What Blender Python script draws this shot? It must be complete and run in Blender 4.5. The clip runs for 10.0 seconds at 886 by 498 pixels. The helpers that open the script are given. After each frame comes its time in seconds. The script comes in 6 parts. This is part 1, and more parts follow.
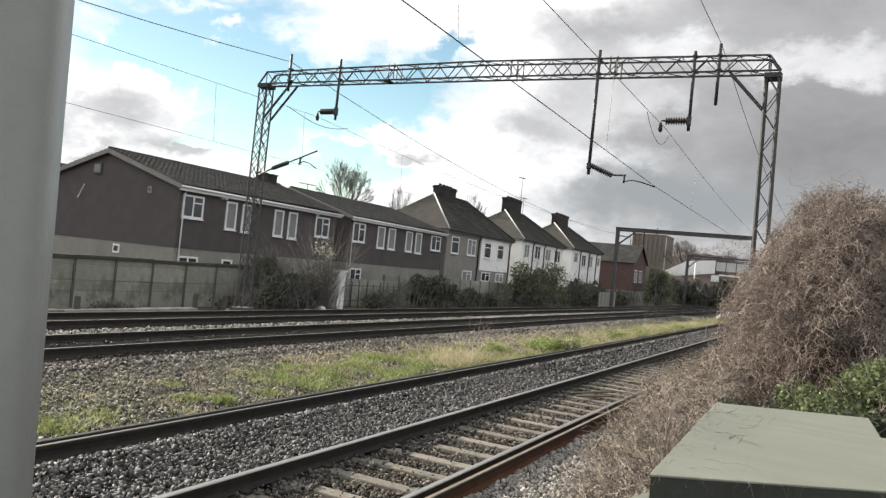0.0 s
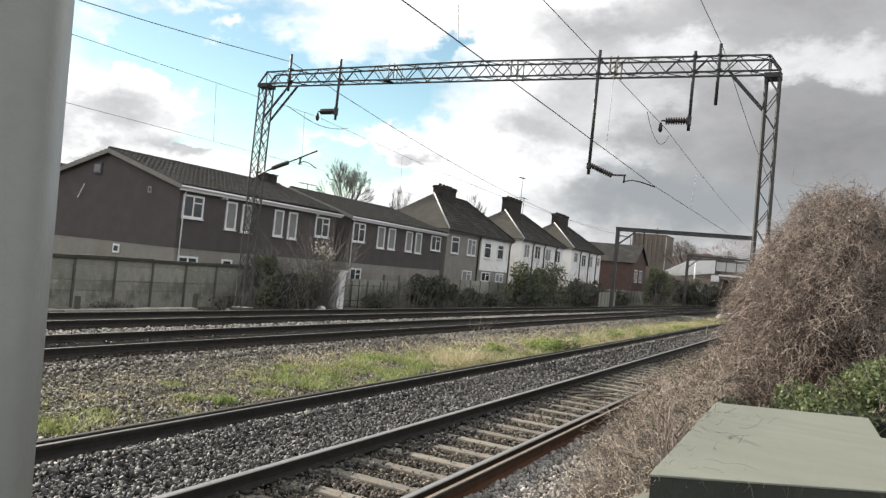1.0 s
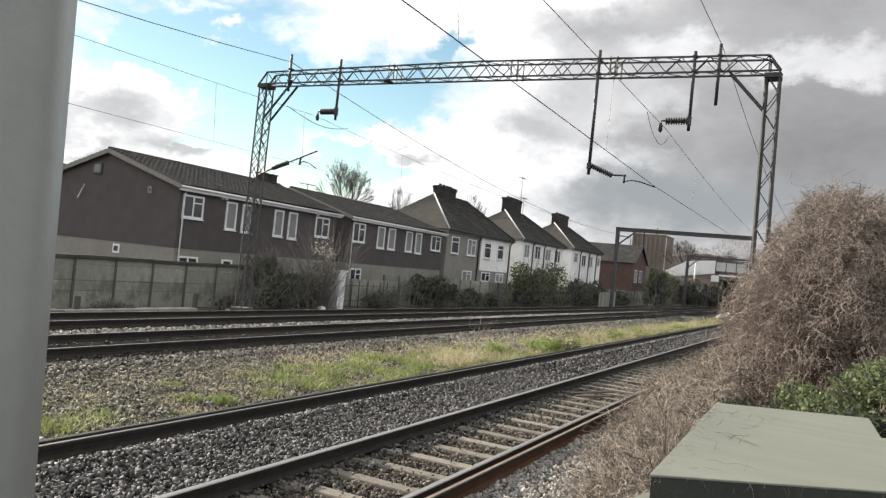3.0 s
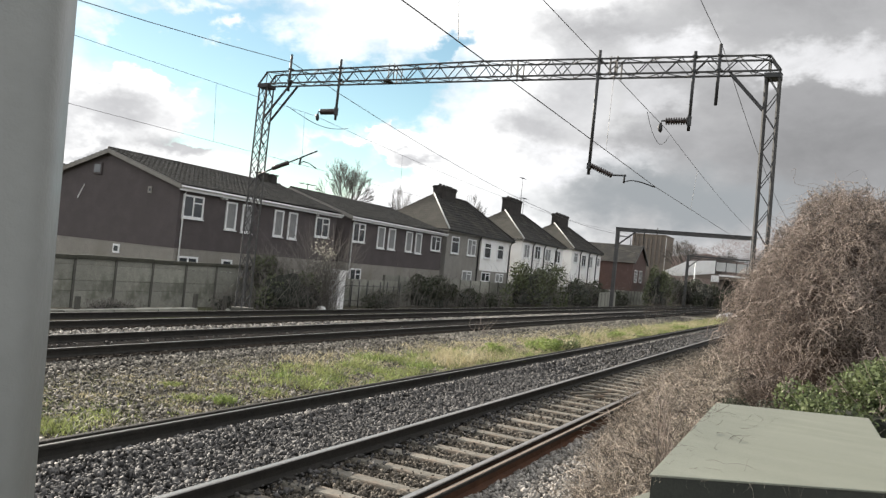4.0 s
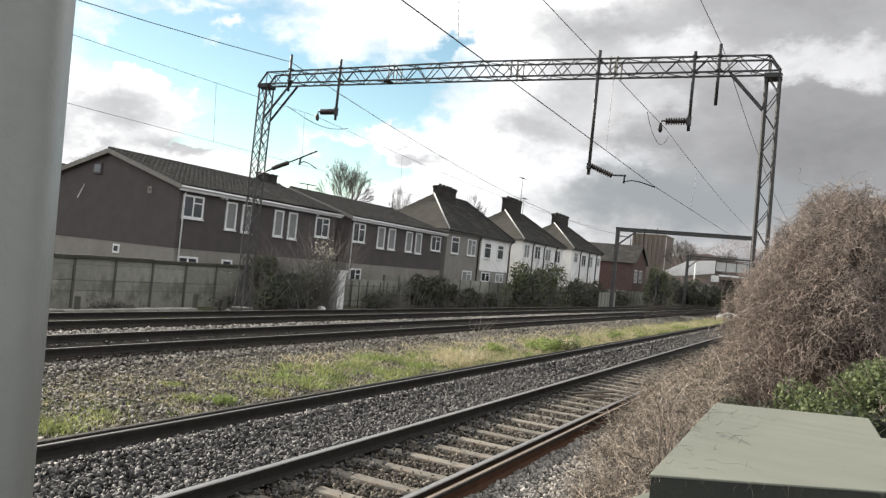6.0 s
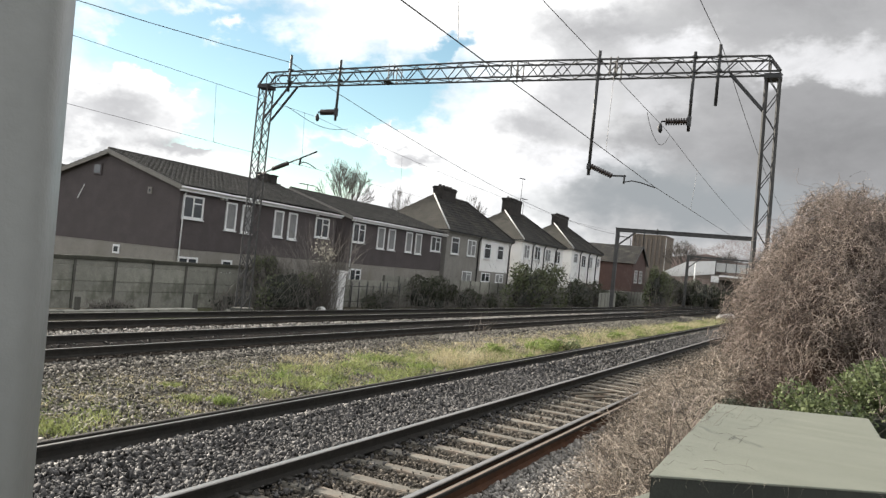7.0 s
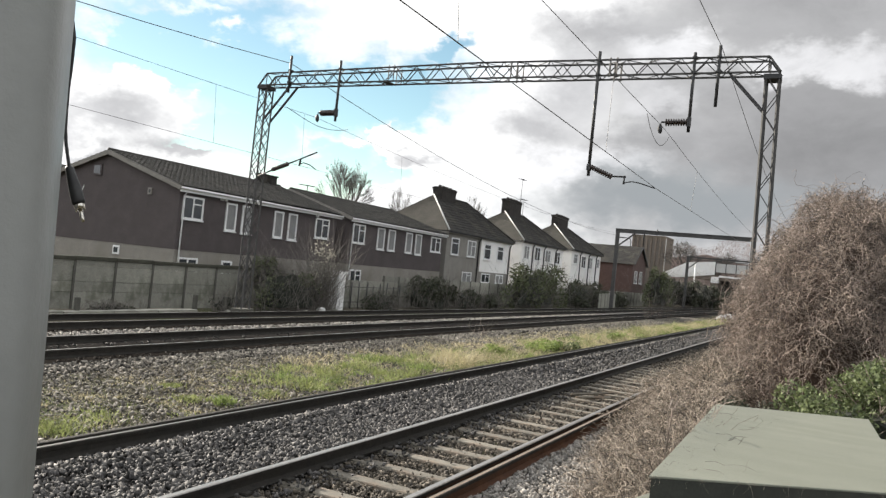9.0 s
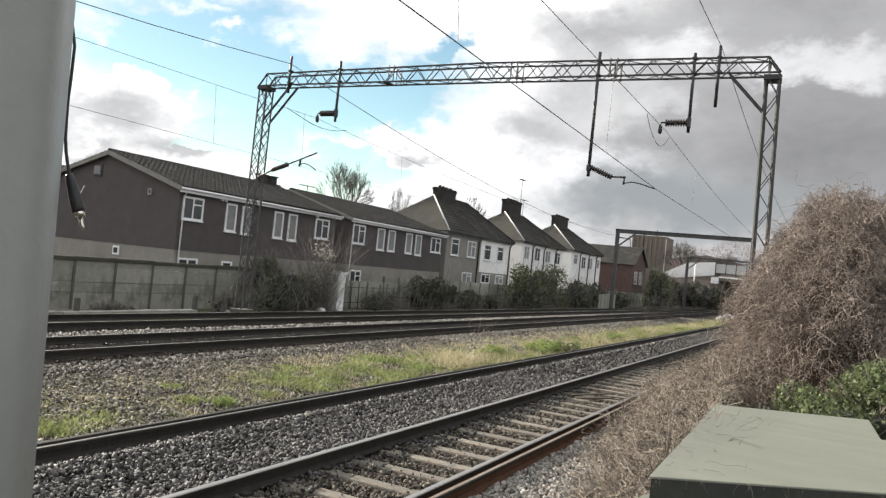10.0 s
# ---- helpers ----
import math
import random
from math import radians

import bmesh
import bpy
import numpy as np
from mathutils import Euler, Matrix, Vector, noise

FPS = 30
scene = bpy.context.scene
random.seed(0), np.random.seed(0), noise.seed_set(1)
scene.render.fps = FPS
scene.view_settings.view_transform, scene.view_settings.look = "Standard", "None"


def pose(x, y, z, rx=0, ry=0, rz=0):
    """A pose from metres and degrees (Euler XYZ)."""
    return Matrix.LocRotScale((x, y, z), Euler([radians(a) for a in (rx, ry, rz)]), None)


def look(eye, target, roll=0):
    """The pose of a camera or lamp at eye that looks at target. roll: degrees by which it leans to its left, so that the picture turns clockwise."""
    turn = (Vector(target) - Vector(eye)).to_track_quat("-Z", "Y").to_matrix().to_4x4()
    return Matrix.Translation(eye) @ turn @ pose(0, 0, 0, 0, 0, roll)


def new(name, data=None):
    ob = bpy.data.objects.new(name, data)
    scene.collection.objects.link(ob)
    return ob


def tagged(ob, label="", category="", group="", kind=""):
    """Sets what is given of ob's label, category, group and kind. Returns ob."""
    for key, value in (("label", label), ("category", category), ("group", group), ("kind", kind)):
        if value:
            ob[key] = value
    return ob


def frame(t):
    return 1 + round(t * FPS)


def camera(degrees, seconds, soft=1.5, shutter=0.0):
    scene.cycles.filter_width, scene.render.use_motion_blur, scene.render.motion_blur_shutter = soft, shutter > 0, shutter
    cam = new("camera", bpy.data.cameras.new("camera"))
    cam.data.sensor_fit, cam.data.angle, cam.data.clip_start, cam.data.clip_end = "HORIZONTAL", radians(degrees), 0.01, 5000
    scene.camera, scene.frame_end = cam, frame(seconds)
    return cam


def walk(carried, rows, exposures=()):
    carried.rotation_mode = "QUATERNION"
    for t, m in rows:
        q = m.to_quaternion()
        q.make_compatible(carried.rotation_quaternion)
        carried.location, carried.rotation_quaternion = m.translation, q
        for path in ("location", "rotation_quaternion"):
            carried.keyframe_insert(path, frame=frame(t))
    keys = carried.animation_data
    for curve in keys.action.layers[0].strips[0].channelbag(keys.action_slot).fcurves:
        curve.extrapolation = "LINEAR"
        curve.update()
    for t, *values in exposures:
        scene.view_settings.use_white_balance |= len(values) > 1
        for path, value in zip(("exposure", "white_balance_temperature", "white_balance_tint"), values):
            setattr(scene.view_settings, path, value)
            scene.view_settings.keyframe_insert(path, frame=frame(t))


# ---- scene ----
# The camera stands beside the line, at head height over the ballast; tracks run along y.
F, YAW, PITCH, ROLL = 1362.5, 27.0954, 1.1431, 5.8075
EYE = Vector((0.0, 0.0, 2.341))
cam = camera(59.834, 10.0, 1.35)


def aim(dx=0.0, dy=0.0, side=0.0):
    """The camera's pose, turned a little (dx, dy) and shifted sideways by some millimetres."""
    yaw, pitch = radians(YAW) + dx / F, radians(PITCH) + dy / F
    way = Vector((-math.sin(yaw) * math.cos(pitch), math.cos(yaw) * math.cos(pitch), math.sin(pitch)))
    eye = EYE + Vector((math.cos(yaw), math.sin(yaw), 0)) * side * 0.001
    return look(eye, eye + way, ROLL)


SHAKE = [(0, 0, 0, 1.0), (0.4, -0.6, 0, 1.0), (0.5, -2.1, 0, 1.0), (0.6, -0.6, 0, 1.0), (1.0, 0, -0.1, 1.0), (1.5, -0.6, 0.3, 0.8),
         (2.0, 0, 0.2, -0.5), (2.5, 0, 0.1, -1.5), (4.0, 0, 0.2, -1.5), (4.5, 0, 0.1, -1.5), (5.0, 0, 0, 0), (5.5, 0, 0, 0),
         (7.0, 0, 1.1, 0), (7.5, 0, 0.5, 0), (8.0, 0, 1.4, 0), (8.5, 0, 1.7, 0), (9.0, 0, 2.4, 0), (9.5, 0, 2.4, 0), (10.0, 0, 3.2, 0)]
walk(cam, [(t, aim(a, b, c)) for t, a, b, c in SHAKE])
scene.view_settings.exposure = 1.08

# ---- world and sun ----
SUN_AZ, SUN_EL = 75.0, 20.0      # degrees left of the track's direction, and up


def world_sky():
    w = bpy.data.worlds.new("world")
    scene.world = w
    w.use_nodes = True
    nt = w.node_tree
    nt.nodes.clear()
    N, L = nt.nodes.new, nt.links.new

    def val(v):
        return v.outputs[0] if hasattr(v, "outputs") else v

    def put(sock, v):
        if isinstance(v, (int, float)):
            sock.default_value = v
        else:
            L(val(v), sock)

    def m(op, a, b=0.0, c=0.0, clamp=False):
        n = N("ShaderNodeMath")
        n.operation, n.use_clamp = op, clamp
        for s, v in zip(n.inputs, (a, b, c)):
            put(s, v)
        return n

    def ramp(x, lo, hi):
        n = N("ShaderNodeMapRange")
        n.interpolation_type = "SMOOTHSTEP"
        put(n.inputs["Value"], x)
        n.inputs["From Min"].default_value, n.inputs["From Max"].default_value = lo, hi
        return n

    def mix(f, a, b):
        n = N("ShaderNodeMix")
        n.data_type = "RGBA"
        put(n.inputs["Factor"], f)
        for s, v in ((n.inputs["A"], a), (n.inputs["B"], b)):
            if isinstance(v, tuple):
                s.default_value = (*v, 1)
            else:
                L(v, s)
        return n.outputs["Result"]

    tc = N("ShaderNodeTexCoord").outputs["Generated"]
    sky = N("ShaderNodeTexSky")
    sky.sky_type, sky.sun_disc = "NISHITA", False
    sky.sun_elevation, sky.sun_rotation = radians(SUN_EL), radians(-SUN_AZ)
    sky.air_density, sky.dust_density, sky.ozone_density = 1.0, 0.1, 2.0
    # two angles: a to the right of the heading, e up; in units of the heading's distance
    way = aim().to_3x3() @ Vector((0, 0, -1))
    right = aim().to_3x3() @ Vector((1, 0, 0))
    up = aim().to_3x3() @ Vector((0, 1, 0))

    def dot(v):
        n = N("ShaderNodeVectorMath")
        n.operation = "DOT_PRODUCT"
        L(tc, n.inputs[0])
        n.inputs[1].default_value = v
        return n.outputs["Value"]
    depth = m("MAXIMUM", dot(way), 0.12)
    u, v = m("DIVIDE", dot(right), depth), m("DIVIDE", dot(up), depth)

    def noise_tex(scale, detail, rough=0.6, dist=0.0, off=0.0):
        n = N("ShaderNodeTexNoise")
        mp = N("ShaderNodeMapping")
        mp.inputs["Location"].default_value = (off, off * 0.7, 0)
        mp.inputs["Scale"].default_value = (1, 1, 1.6)
        L(tc, mp.inputs["Vector"])
        L(mp.outputs[0], n.inputs["Vector"])
        n.inputs["Scale"].default_value, n.inputs["Detail"].default_value = scale, detail
        n.inputs["Roughness"].default_value, n.inputs["Distortion"].default_value = rough, dist
        return n.outputs["Fac"]
    big, mid, curl = noise_tex(5.0, 8, 0.62, 0.3, 3.0), noise_tex(11.0, 8, 0.62, 0.3, 1.0), noise_tex(27.0, 7, 0.62, 0.2, 5.0)

    def warped(x, off):
        """Pushes a direction about by two sizes of noise, so that no cloud keeps a smooth rim."""
        a, b = noise_tex(8.0, 5, 0.6, 0.0, off), noise_tex(30.0, 5, 0.6, 0.0, off + 2)
        return m("ADD", x, m("ADD", m("MULTIPLY", m("SUBTRACT", a, 0.5), 0.12), m("MULTIPLY", m("SUBTRACT", b, 0.5), 0.05)))
    wu, wv = warped(u, 11.0), warped(v, 23.0)

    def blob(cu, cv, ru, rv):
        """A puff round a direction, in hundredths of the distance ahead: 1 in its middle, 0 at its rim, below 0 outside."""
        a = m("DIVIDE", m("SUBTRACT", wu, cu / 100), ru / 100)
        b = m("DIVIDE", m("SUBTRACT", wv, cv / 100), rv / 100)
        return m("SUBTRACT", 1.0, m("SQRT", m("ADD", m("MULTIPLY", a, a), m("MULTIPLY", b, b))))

    def union(rows):
        top = None
        for row in rows:
            b = blob(*row)
            top = b if top is None else m("MAXIMUM", top, b)
        return top

    def ragged(x, k_mid, k_curl):
        return m("ADD", x, m("ADD", m("MULTIPLY", m("SUBTRACT", mid, 0.5), k_mid), m("MULTIPLY", m("SUBTRACT", curl, 0.5), k_curl)))
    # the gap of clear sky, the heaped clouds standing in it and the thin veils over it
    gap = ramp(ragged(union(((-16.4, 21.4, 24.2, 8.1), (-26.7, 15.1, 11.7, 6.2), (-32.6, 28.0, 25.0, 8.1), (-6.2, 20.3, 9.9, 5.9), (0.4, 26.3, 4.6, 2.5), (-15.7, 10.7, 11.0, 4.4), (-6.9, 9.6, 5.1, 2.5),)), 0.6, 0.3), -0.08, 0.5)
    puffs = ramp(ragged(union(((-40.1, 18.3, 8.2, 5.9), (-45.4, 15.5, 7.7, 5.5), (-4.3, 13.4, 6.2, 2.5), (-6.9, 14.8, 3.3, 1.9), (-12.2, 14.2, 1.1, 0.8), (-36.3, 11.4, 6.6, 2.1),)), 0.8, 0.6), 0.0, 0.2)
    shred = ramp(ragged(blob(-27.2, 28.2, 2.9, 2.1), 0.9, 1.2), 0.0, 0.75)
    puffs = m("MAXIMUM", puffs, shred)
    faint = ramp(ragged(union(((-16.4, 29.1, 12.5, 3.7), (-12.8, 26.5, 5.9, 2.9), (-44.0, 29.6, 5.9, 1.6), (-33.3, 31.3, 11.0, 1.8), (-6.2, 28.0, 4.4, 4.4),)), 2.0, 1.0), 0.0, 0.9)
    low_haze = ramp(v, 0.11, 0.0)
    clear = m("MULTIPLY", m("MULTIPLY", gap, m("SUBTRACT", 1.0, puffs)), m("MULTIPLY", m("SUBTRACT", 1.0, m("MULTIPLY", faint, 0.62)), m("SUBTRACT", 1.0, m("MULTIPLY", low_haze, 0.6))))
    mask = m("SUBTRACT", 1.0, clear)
    # brightness of the cloud: white towards the sun, grey where it is thick
    soft = ramp(m("ADD", m("MULTIPLY", mid, 0.55), m("MULTIPLY", big, 0.45)), 0.28, 0.70)
    bank = ramp(m("ADD", wu, m("ADD", m("MULTIPLY", wv, -0.30), m("MULTIPLY", m("SUBTRACT", mid, 0.5), 0.20))), 0.03, 0.25)
    cloud = mix(bank, mix(soft, (0.66, 0.665, 0.68), (1.10, 1.10, 1.09)), mix(soft, (0.30, 0.302, 0.31), (0.50, 0.50, 0.505)))
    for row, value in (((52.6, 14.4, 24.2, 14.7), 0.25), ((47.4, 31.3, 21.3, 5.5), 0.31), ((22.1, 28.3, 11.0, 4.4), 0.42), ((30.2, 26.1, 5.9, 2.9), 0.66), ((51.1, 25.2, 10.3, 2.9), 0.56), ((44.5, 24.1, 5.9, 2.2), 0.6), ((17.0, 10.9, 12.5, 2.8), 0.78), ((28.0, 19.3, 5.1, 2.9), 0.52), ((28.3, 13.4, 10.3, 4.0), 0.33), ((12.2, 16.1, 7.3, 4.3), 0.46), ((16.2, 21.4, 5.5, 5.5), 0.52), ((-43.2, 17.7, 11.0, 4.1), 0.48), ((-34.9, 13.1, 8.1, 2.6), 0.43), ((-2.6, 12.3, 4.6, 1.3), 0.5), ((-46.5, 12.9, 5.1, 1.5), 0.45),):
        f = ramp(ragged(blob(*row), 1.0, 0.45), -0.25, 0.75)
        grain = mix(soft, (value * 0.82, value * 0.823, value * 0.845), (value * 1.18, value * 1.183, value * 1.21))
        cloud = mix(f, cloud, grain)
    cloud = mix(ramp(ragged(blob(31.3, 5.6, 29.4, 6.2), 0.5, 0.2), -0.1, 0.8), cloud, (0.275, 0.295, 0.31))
    tone = N("ShaderNodeVectorMath")
    tone.operation = "MULTIPLY"
    L(sky.outputs[0], tone.inputs[0])
    tone.inputs[1].default_value = (0.122, 0.123, 0.103)
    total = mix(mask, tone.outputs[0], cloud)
    # broken sunlit cloud added over the unseen rest of the sky, bright for fill
    rest = mix(ramp(big, 0.42, 0.62), (0.62, 0.67, 0.74), (1.35, 1.34, 1.30))
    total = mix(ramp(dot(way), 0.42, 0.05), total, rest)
    bg = N("ShaderNodeBackground")
    L(total, bg.inputs["Color"])
    bg.inputs["Strength"].default_value = 0.66
    out = N("ShaderNodeOutputWorld")
    L(bg.outputs[0], out.inputs["Surface"])


world_sky()
sun = new("sun", bpy.data.lights.new("sun", "SUN"))
sun.data.energy, sun.data.angle, sun.data.color = 5.0, radians(0.6), (1.0, 0.92, 0.80)
a, e = radians(SUN_AZ), radians(SUN_EL)
sun.matrix_world = look(Vector((0, 0, 50)) + Vector((-math.sin(a) * math.cos(e), math.cos(a) * math.cos(e), math.sin(e))) * 30, (0, 0, 50))


# ---- materials ----
def material(name, c1, c2, scale=8.0, rough=0.8, bump=0.3, metal=0.0, fine=60.0, stain=None, stain_scale=0.6, per=0.0, island=False, spec=0.4, axes=(1, 1, 1), depth=0.68):
    """Two tones mixed by a coarse and a fine noise, stains over them, relief, and a tone that differs piece by piece."""
    mat = bpy.data.materials.new(name)
    mat.use_nodes = True
    nt = mat.node_tree
    N, L = nt.nodes.new, nt.links.new
    p = nt.nodes["Principled BSDF"]
    tc = N("ShaderNodeTexCoord")
    mp = N("ShaderNodeMapping")
    mp.inputs["Scale"].default_value = axes
    L(tc.outputs["Object"], mp.inputs["Vector"])

    def tex(s, d):
        n = N("ShaderNodeTexNoise")
        n.inputs["Scale"].default_value, n.inputs["Detail"].default_value, n.inputs["Roughness"].default_value = s, d, 0.65
        L(mp.outputs[0], n.inputs["Vector"])
        return n.outputs["Fac"]

    def mix(f, a, b, kind="MIX"):
        n = N("ShaderNodeMix")
        n.data_type, n.blend_type = "RGBA", kind
        if isinstance(f, float):
            n.inputs["Factor"].default_value = f
        else:
            L(f, n.inputs["Factor"])
        for s, v in ((n.inputs["A"], a), (n.inputs["B"], b)):
            if isinstance(v, tuple):
                s.default_value = (*v, 1)
            else:
                L(v, s)
        return n.outputs["Result"]

    def ramp(x, lo, hi):
        n = N("ShaderNodeMapRange")
        L(x, n.inputs["Value"])
        n.inputs["From Min"].default_value, n.inputs["From Max"].default_value = lo, hi
        return n.outputs["Result"]
    coarse, grain = tex(scale, 5), tex(fine, 4)
    tone = mix(ramp(coarse, 0.32, 0.68), c1, c2)
    dark = N("ShaderNodeHueSaturation")
    L(tone, dark.inputs["Color"])
    dark.inputs["Value"].default_value = depth
    base = mix(ramp(grain, 0.35, 0.65), dark.outputs[0], tone)
    if stain:
        base = mix(ramp(tex(stain_scale, 6), 0.5, 0.66), base, stain)
    if per:
        r = N("ShaderNodeNewGeometry").outputs["Random Per Island"] if island else N("ShaderNodeObjectInfo").outputs["Random"]
        h = N("ShaderNodeHueSaturation")
        v = N("ShaderNodeMapRange")
        L(r, v.inputs["Value"])
        v.inputs["To Min"].default_value, v.inputs["To Max"].default_value = 1 - per, 1 + per
        L(v.outputs["Result"], h.inputs["Value"])
        L(base, h.inputs["Color"])
        base = h.outputs[0]
    L(base, p.inputs["Base Color"])
    rr = N("ShaderNodeMapRange")
    L(grain, rr.inputs["Value"])
    rr.inputs["To Min"].default_value, rr.inputs["To Max"].default_value = max(rough - 0.12, 0.03), min(rough + 0.12, 1)
    L(rr.outputs["Result"], p.inputs["Roughness"])
    p.inputs["Metallic"].default_value = metal
    p.inputs["Specular IOR Level"].default_value = spec
    if bump:
        b = N("ShaderNodeBump")
        b.inputs["Strength"].default_value, b.inputs["Distance"].default_value = bump, 0.02
        L(grain, b.inputs["Height"])
        L(b.outputs[0], p.inputs["Normal"])
    return mat


def leafy(name, c1, c2, per=0.3, glow=0.35):
    """Thin leaf or blade: part of the light passes through."""
    mat = material(name, c1, c2, 3.0, 0.6, 0.0, 0, 30, per=per, island=True, spec=0.25)
    nt = mat.node_tree
    p = nt.nodes["Principled BSDF"]
    t = nt.nodes.new("ShaderNodeBsdfTranslucent")
    nt.links.new(p.inputs["Base Color"].links[0].from_socket, t.inputs["Color"])
    m = nt.nodes.new("ShaderNodeMixShader")
    m.inputs[0].default_value = glow
    nt.links.new(p.outputs[0], m.inputs[1])
    nt.links.new(t.outputs[0], m.inputs[2])
    nt.links.new(m.outputs[0], nt.nodes["Material Output"].inputs["Surface"])
    return mat


def glass_mat(name, tint=(0.03, 0.035, 0.04)):
    mat = material(name, tint, tuple(c * 1.6 for c in tint), 1.5, 0.15, 0.0, spec=0.8)
    return mat


BALLAST = material("ballast_stone", (0.037, 0.035, 0.034), (0.096, 0.090, 0.086), 9, 0.75, 0.25, per=0.85, island=True, spec=0.4)
DARK_BED = material("dark_track_bed", (0.014, 0.012, 0.011), (0.03, 0.027, 0.024), 3, 0.95, 1.0, fine=25, spec=0.0)
DARK_STONE = material("dark_ballast_stone", (0.018, 0.016, 0.014), (0.04, 0.035, 0.031), 6, 0.85, 0.2, per=0.6, island=True, spec=0.05)
BALLAST_BED = material("ballast_bed", (0.032, 0.030, 0.028), (0.065, 0.060, 0.056), 9, 0.95, 1.0, fine=45, spec=0.0)
BROWN_BALLAST = material("brown_stained_stone", (0.060, 0.050, 0.040), (0.15, 0.128, 0.10), 7, 0.85, 0.2, per=0.75, island=True)
MOSS = material("mossy_dark_capping", (0.040, 0.040, 0.030), (0.075, 0.073, 0.055), 3, 0.95, 0.6, fine=30)
PALE_BALLAST = material("pale_ballast_stone", (0.20, 0.185, 0.165), (0.34, 0.315, 0.285), 9, 0.85, 0.2, per=0.6, island=True)
DARK_BALLAST = material("oily_ballast_stone", (0.095, 0.086, 0.073), (0.21, 0.191, 0.162), 5, 0.8, 0.2, per=0.8, island=True)
EARTH = material("earth", (0.055, 0.048, 0.037), (0.09, 0.08, 0.06), 0.7, 0.95, 0.8, fine=25, stain=(0.06, 0.07, 0.03), stain_scale=0.25, spec=0.05)
RAIL_TOP = material("polished_rail_head", (0.50, 0.475, 0.45), (0.37, 0.345, 0.32), 3, 0.36, 0.05, 1.0, 40, axes=(30, 0.6, 30))
RAIL_DULL = material("dull_rail_head", (0.24, 0.23, 0.22), (0.15, 0.14, 0.13), 3, 0.42, 0.1, 1.0, 40, axes=(30, 0.6, 30))
RAIL_RUST = material("rusty_rail_steel", (0.025, 0.0235, 0.021), (0.040, 0.036, 0.031), 7, 0.85, 0.4, 0.0, 70, spec=0.2)
RAIL_RED = material("orange_rust", (0.105, 0.050, 0.028), (0.065, 0.033, 0.020), 4, 0.85, 0.4, 0.0, 60, spec=0.2)
RUST_TOP = material("worn_rust", (0.34, 0.26, 0.20), (0.22, 0.15, 0.11), 4, 0.5, 0.2, 0.3, 60, axes=(10, 0.5, 10))
CONCRETE_SLEEPER = material("sleeper_concrete", (0.205, 0.188, 0.155), (0.155, 0.140, 0.116), 5, 0.9, 0.4, per=0.2, stain=(0.20, 0.15, 0.11), stain_scale=2.0)
STEEL = material("weathered_galvanised_steel", (0.062, 0.062, 0.062), (0.10, 0.097, 0.094), 3, 0.75, 0.15, 0.1, 50, spec=0.25)
DARK_STEEL = material("dark_steel", (0.035, 0.035, 0.037), (0.06, 0.06, 0.06), 4, 0.55, 0.1, 0.3, 50)
WIRE = material("copper_wire", (0.04, 0.038, 0.036), (0.07, 0.066, 0.06), 2, 0.5, 0.0, 0.4)
PORCELAIN = material("brown_insulator", (0.03, 0.022, 0.02), (0.05, 0.035, 0.03), 20, 0.3, 0.0)
BRICK = material("dark_brown_brick", (0.075, 0.063, 0.063), (0.098, 0.083, 0.082), 1.2, 0.9, 0.4, fine=18, stain=(0.065, 0.055, 0.054), stain_scale=0.35)
RED_BRICK = material("red_brick", (0.088, 0.055, 0.048), (0.115, 0.070, 0.061), 1.5, 0.9, 0.4, fine=14)
PEBBLE = material("pebbledash_render", (0.23, 0.215, 0.19), (0.29, 0.27, 0.24), 2, 0.95, 0.6, fine=40, stain=(0.18, 0.165, 0.14), stain_scale=0.5)
GREY_RENDER = material("grey_render", (0.22, 0.21, 0.19), (0.28, 0.265, 0.24), 1.5, 0.95, 0.4, fine=35, stain=(0.19, 0.175, 0.155), stain_scale=0.4)
WHITE_RENDER = material("white_painted_render", (0.74, 0.73, 0.71), (0.82, 0.81, 0.79), 1.0, 0.9, 0.3, fine=35, stain=(0.62, 0.60, 0.57), stain_scale=0.5, depth=0.9)
TILE = material("brown_concrete_roof_tile", (0.056, 0.053, 0.048), (0.094, 0.088, 0.078), 1.6, 0.9, 0.5, fine=7, stain=(0.028, 0.027, 0.024), stain_scale=2.2, depth=0.5)
SOOT_BRICK = material("sooty_brick", (0.026, 0.023, 0.021), (0.05, 0.043, 0.038), 2.0, 0.95, 0.5, fine=12, stain=(0.018, 0.016, 0.015), stain_scale=1.5)
# near-black tile: shade of slopes turned from the sun, and soot on stacks
SLATE = material("sooty_shaded_tile", (0.022, 0.021, 0.019), (0.040, 0.037, 0.033), 1.2, 0.9, 0.4, fine=12, stain=(0.05, 0.045, 0.036), stain_scale=0.6)
TILE_BROWN = material("paler_roof_tile", (0.062, 0.057, 0.046), (0.088, 0.079, 0.064), 1.2, 0.9, 0.3, fine=12)
UPVC = material("white_plastic", (0.76, 0.76, 0.76), (0.82, 0.82, 0.81), 2, 0.4, 0.0)
GLASS = glass_mat("window_glass")
NET = material("net_curtain", (0.17, 0.17, 0.17), (0.30, 0.30, 0.295), 4, 0.9, 0.2, axes=(8, 8, 0.6))
PANEL = material("weathered_concrete_panel", (0.225, 0.222, 0.19), (0.31, 0.303, 0.26), 1.6, 0.95, 0.5, fine=30, stain=(0.12, 0.12, 0.095), stain_scale=0.9, per=0.2)
DARK_POST = material("dark_concrete", (0.075, 0.073, 0.062), (0.12, 0.116, 0.10), 3, 0.95, 0.5, fine=30)
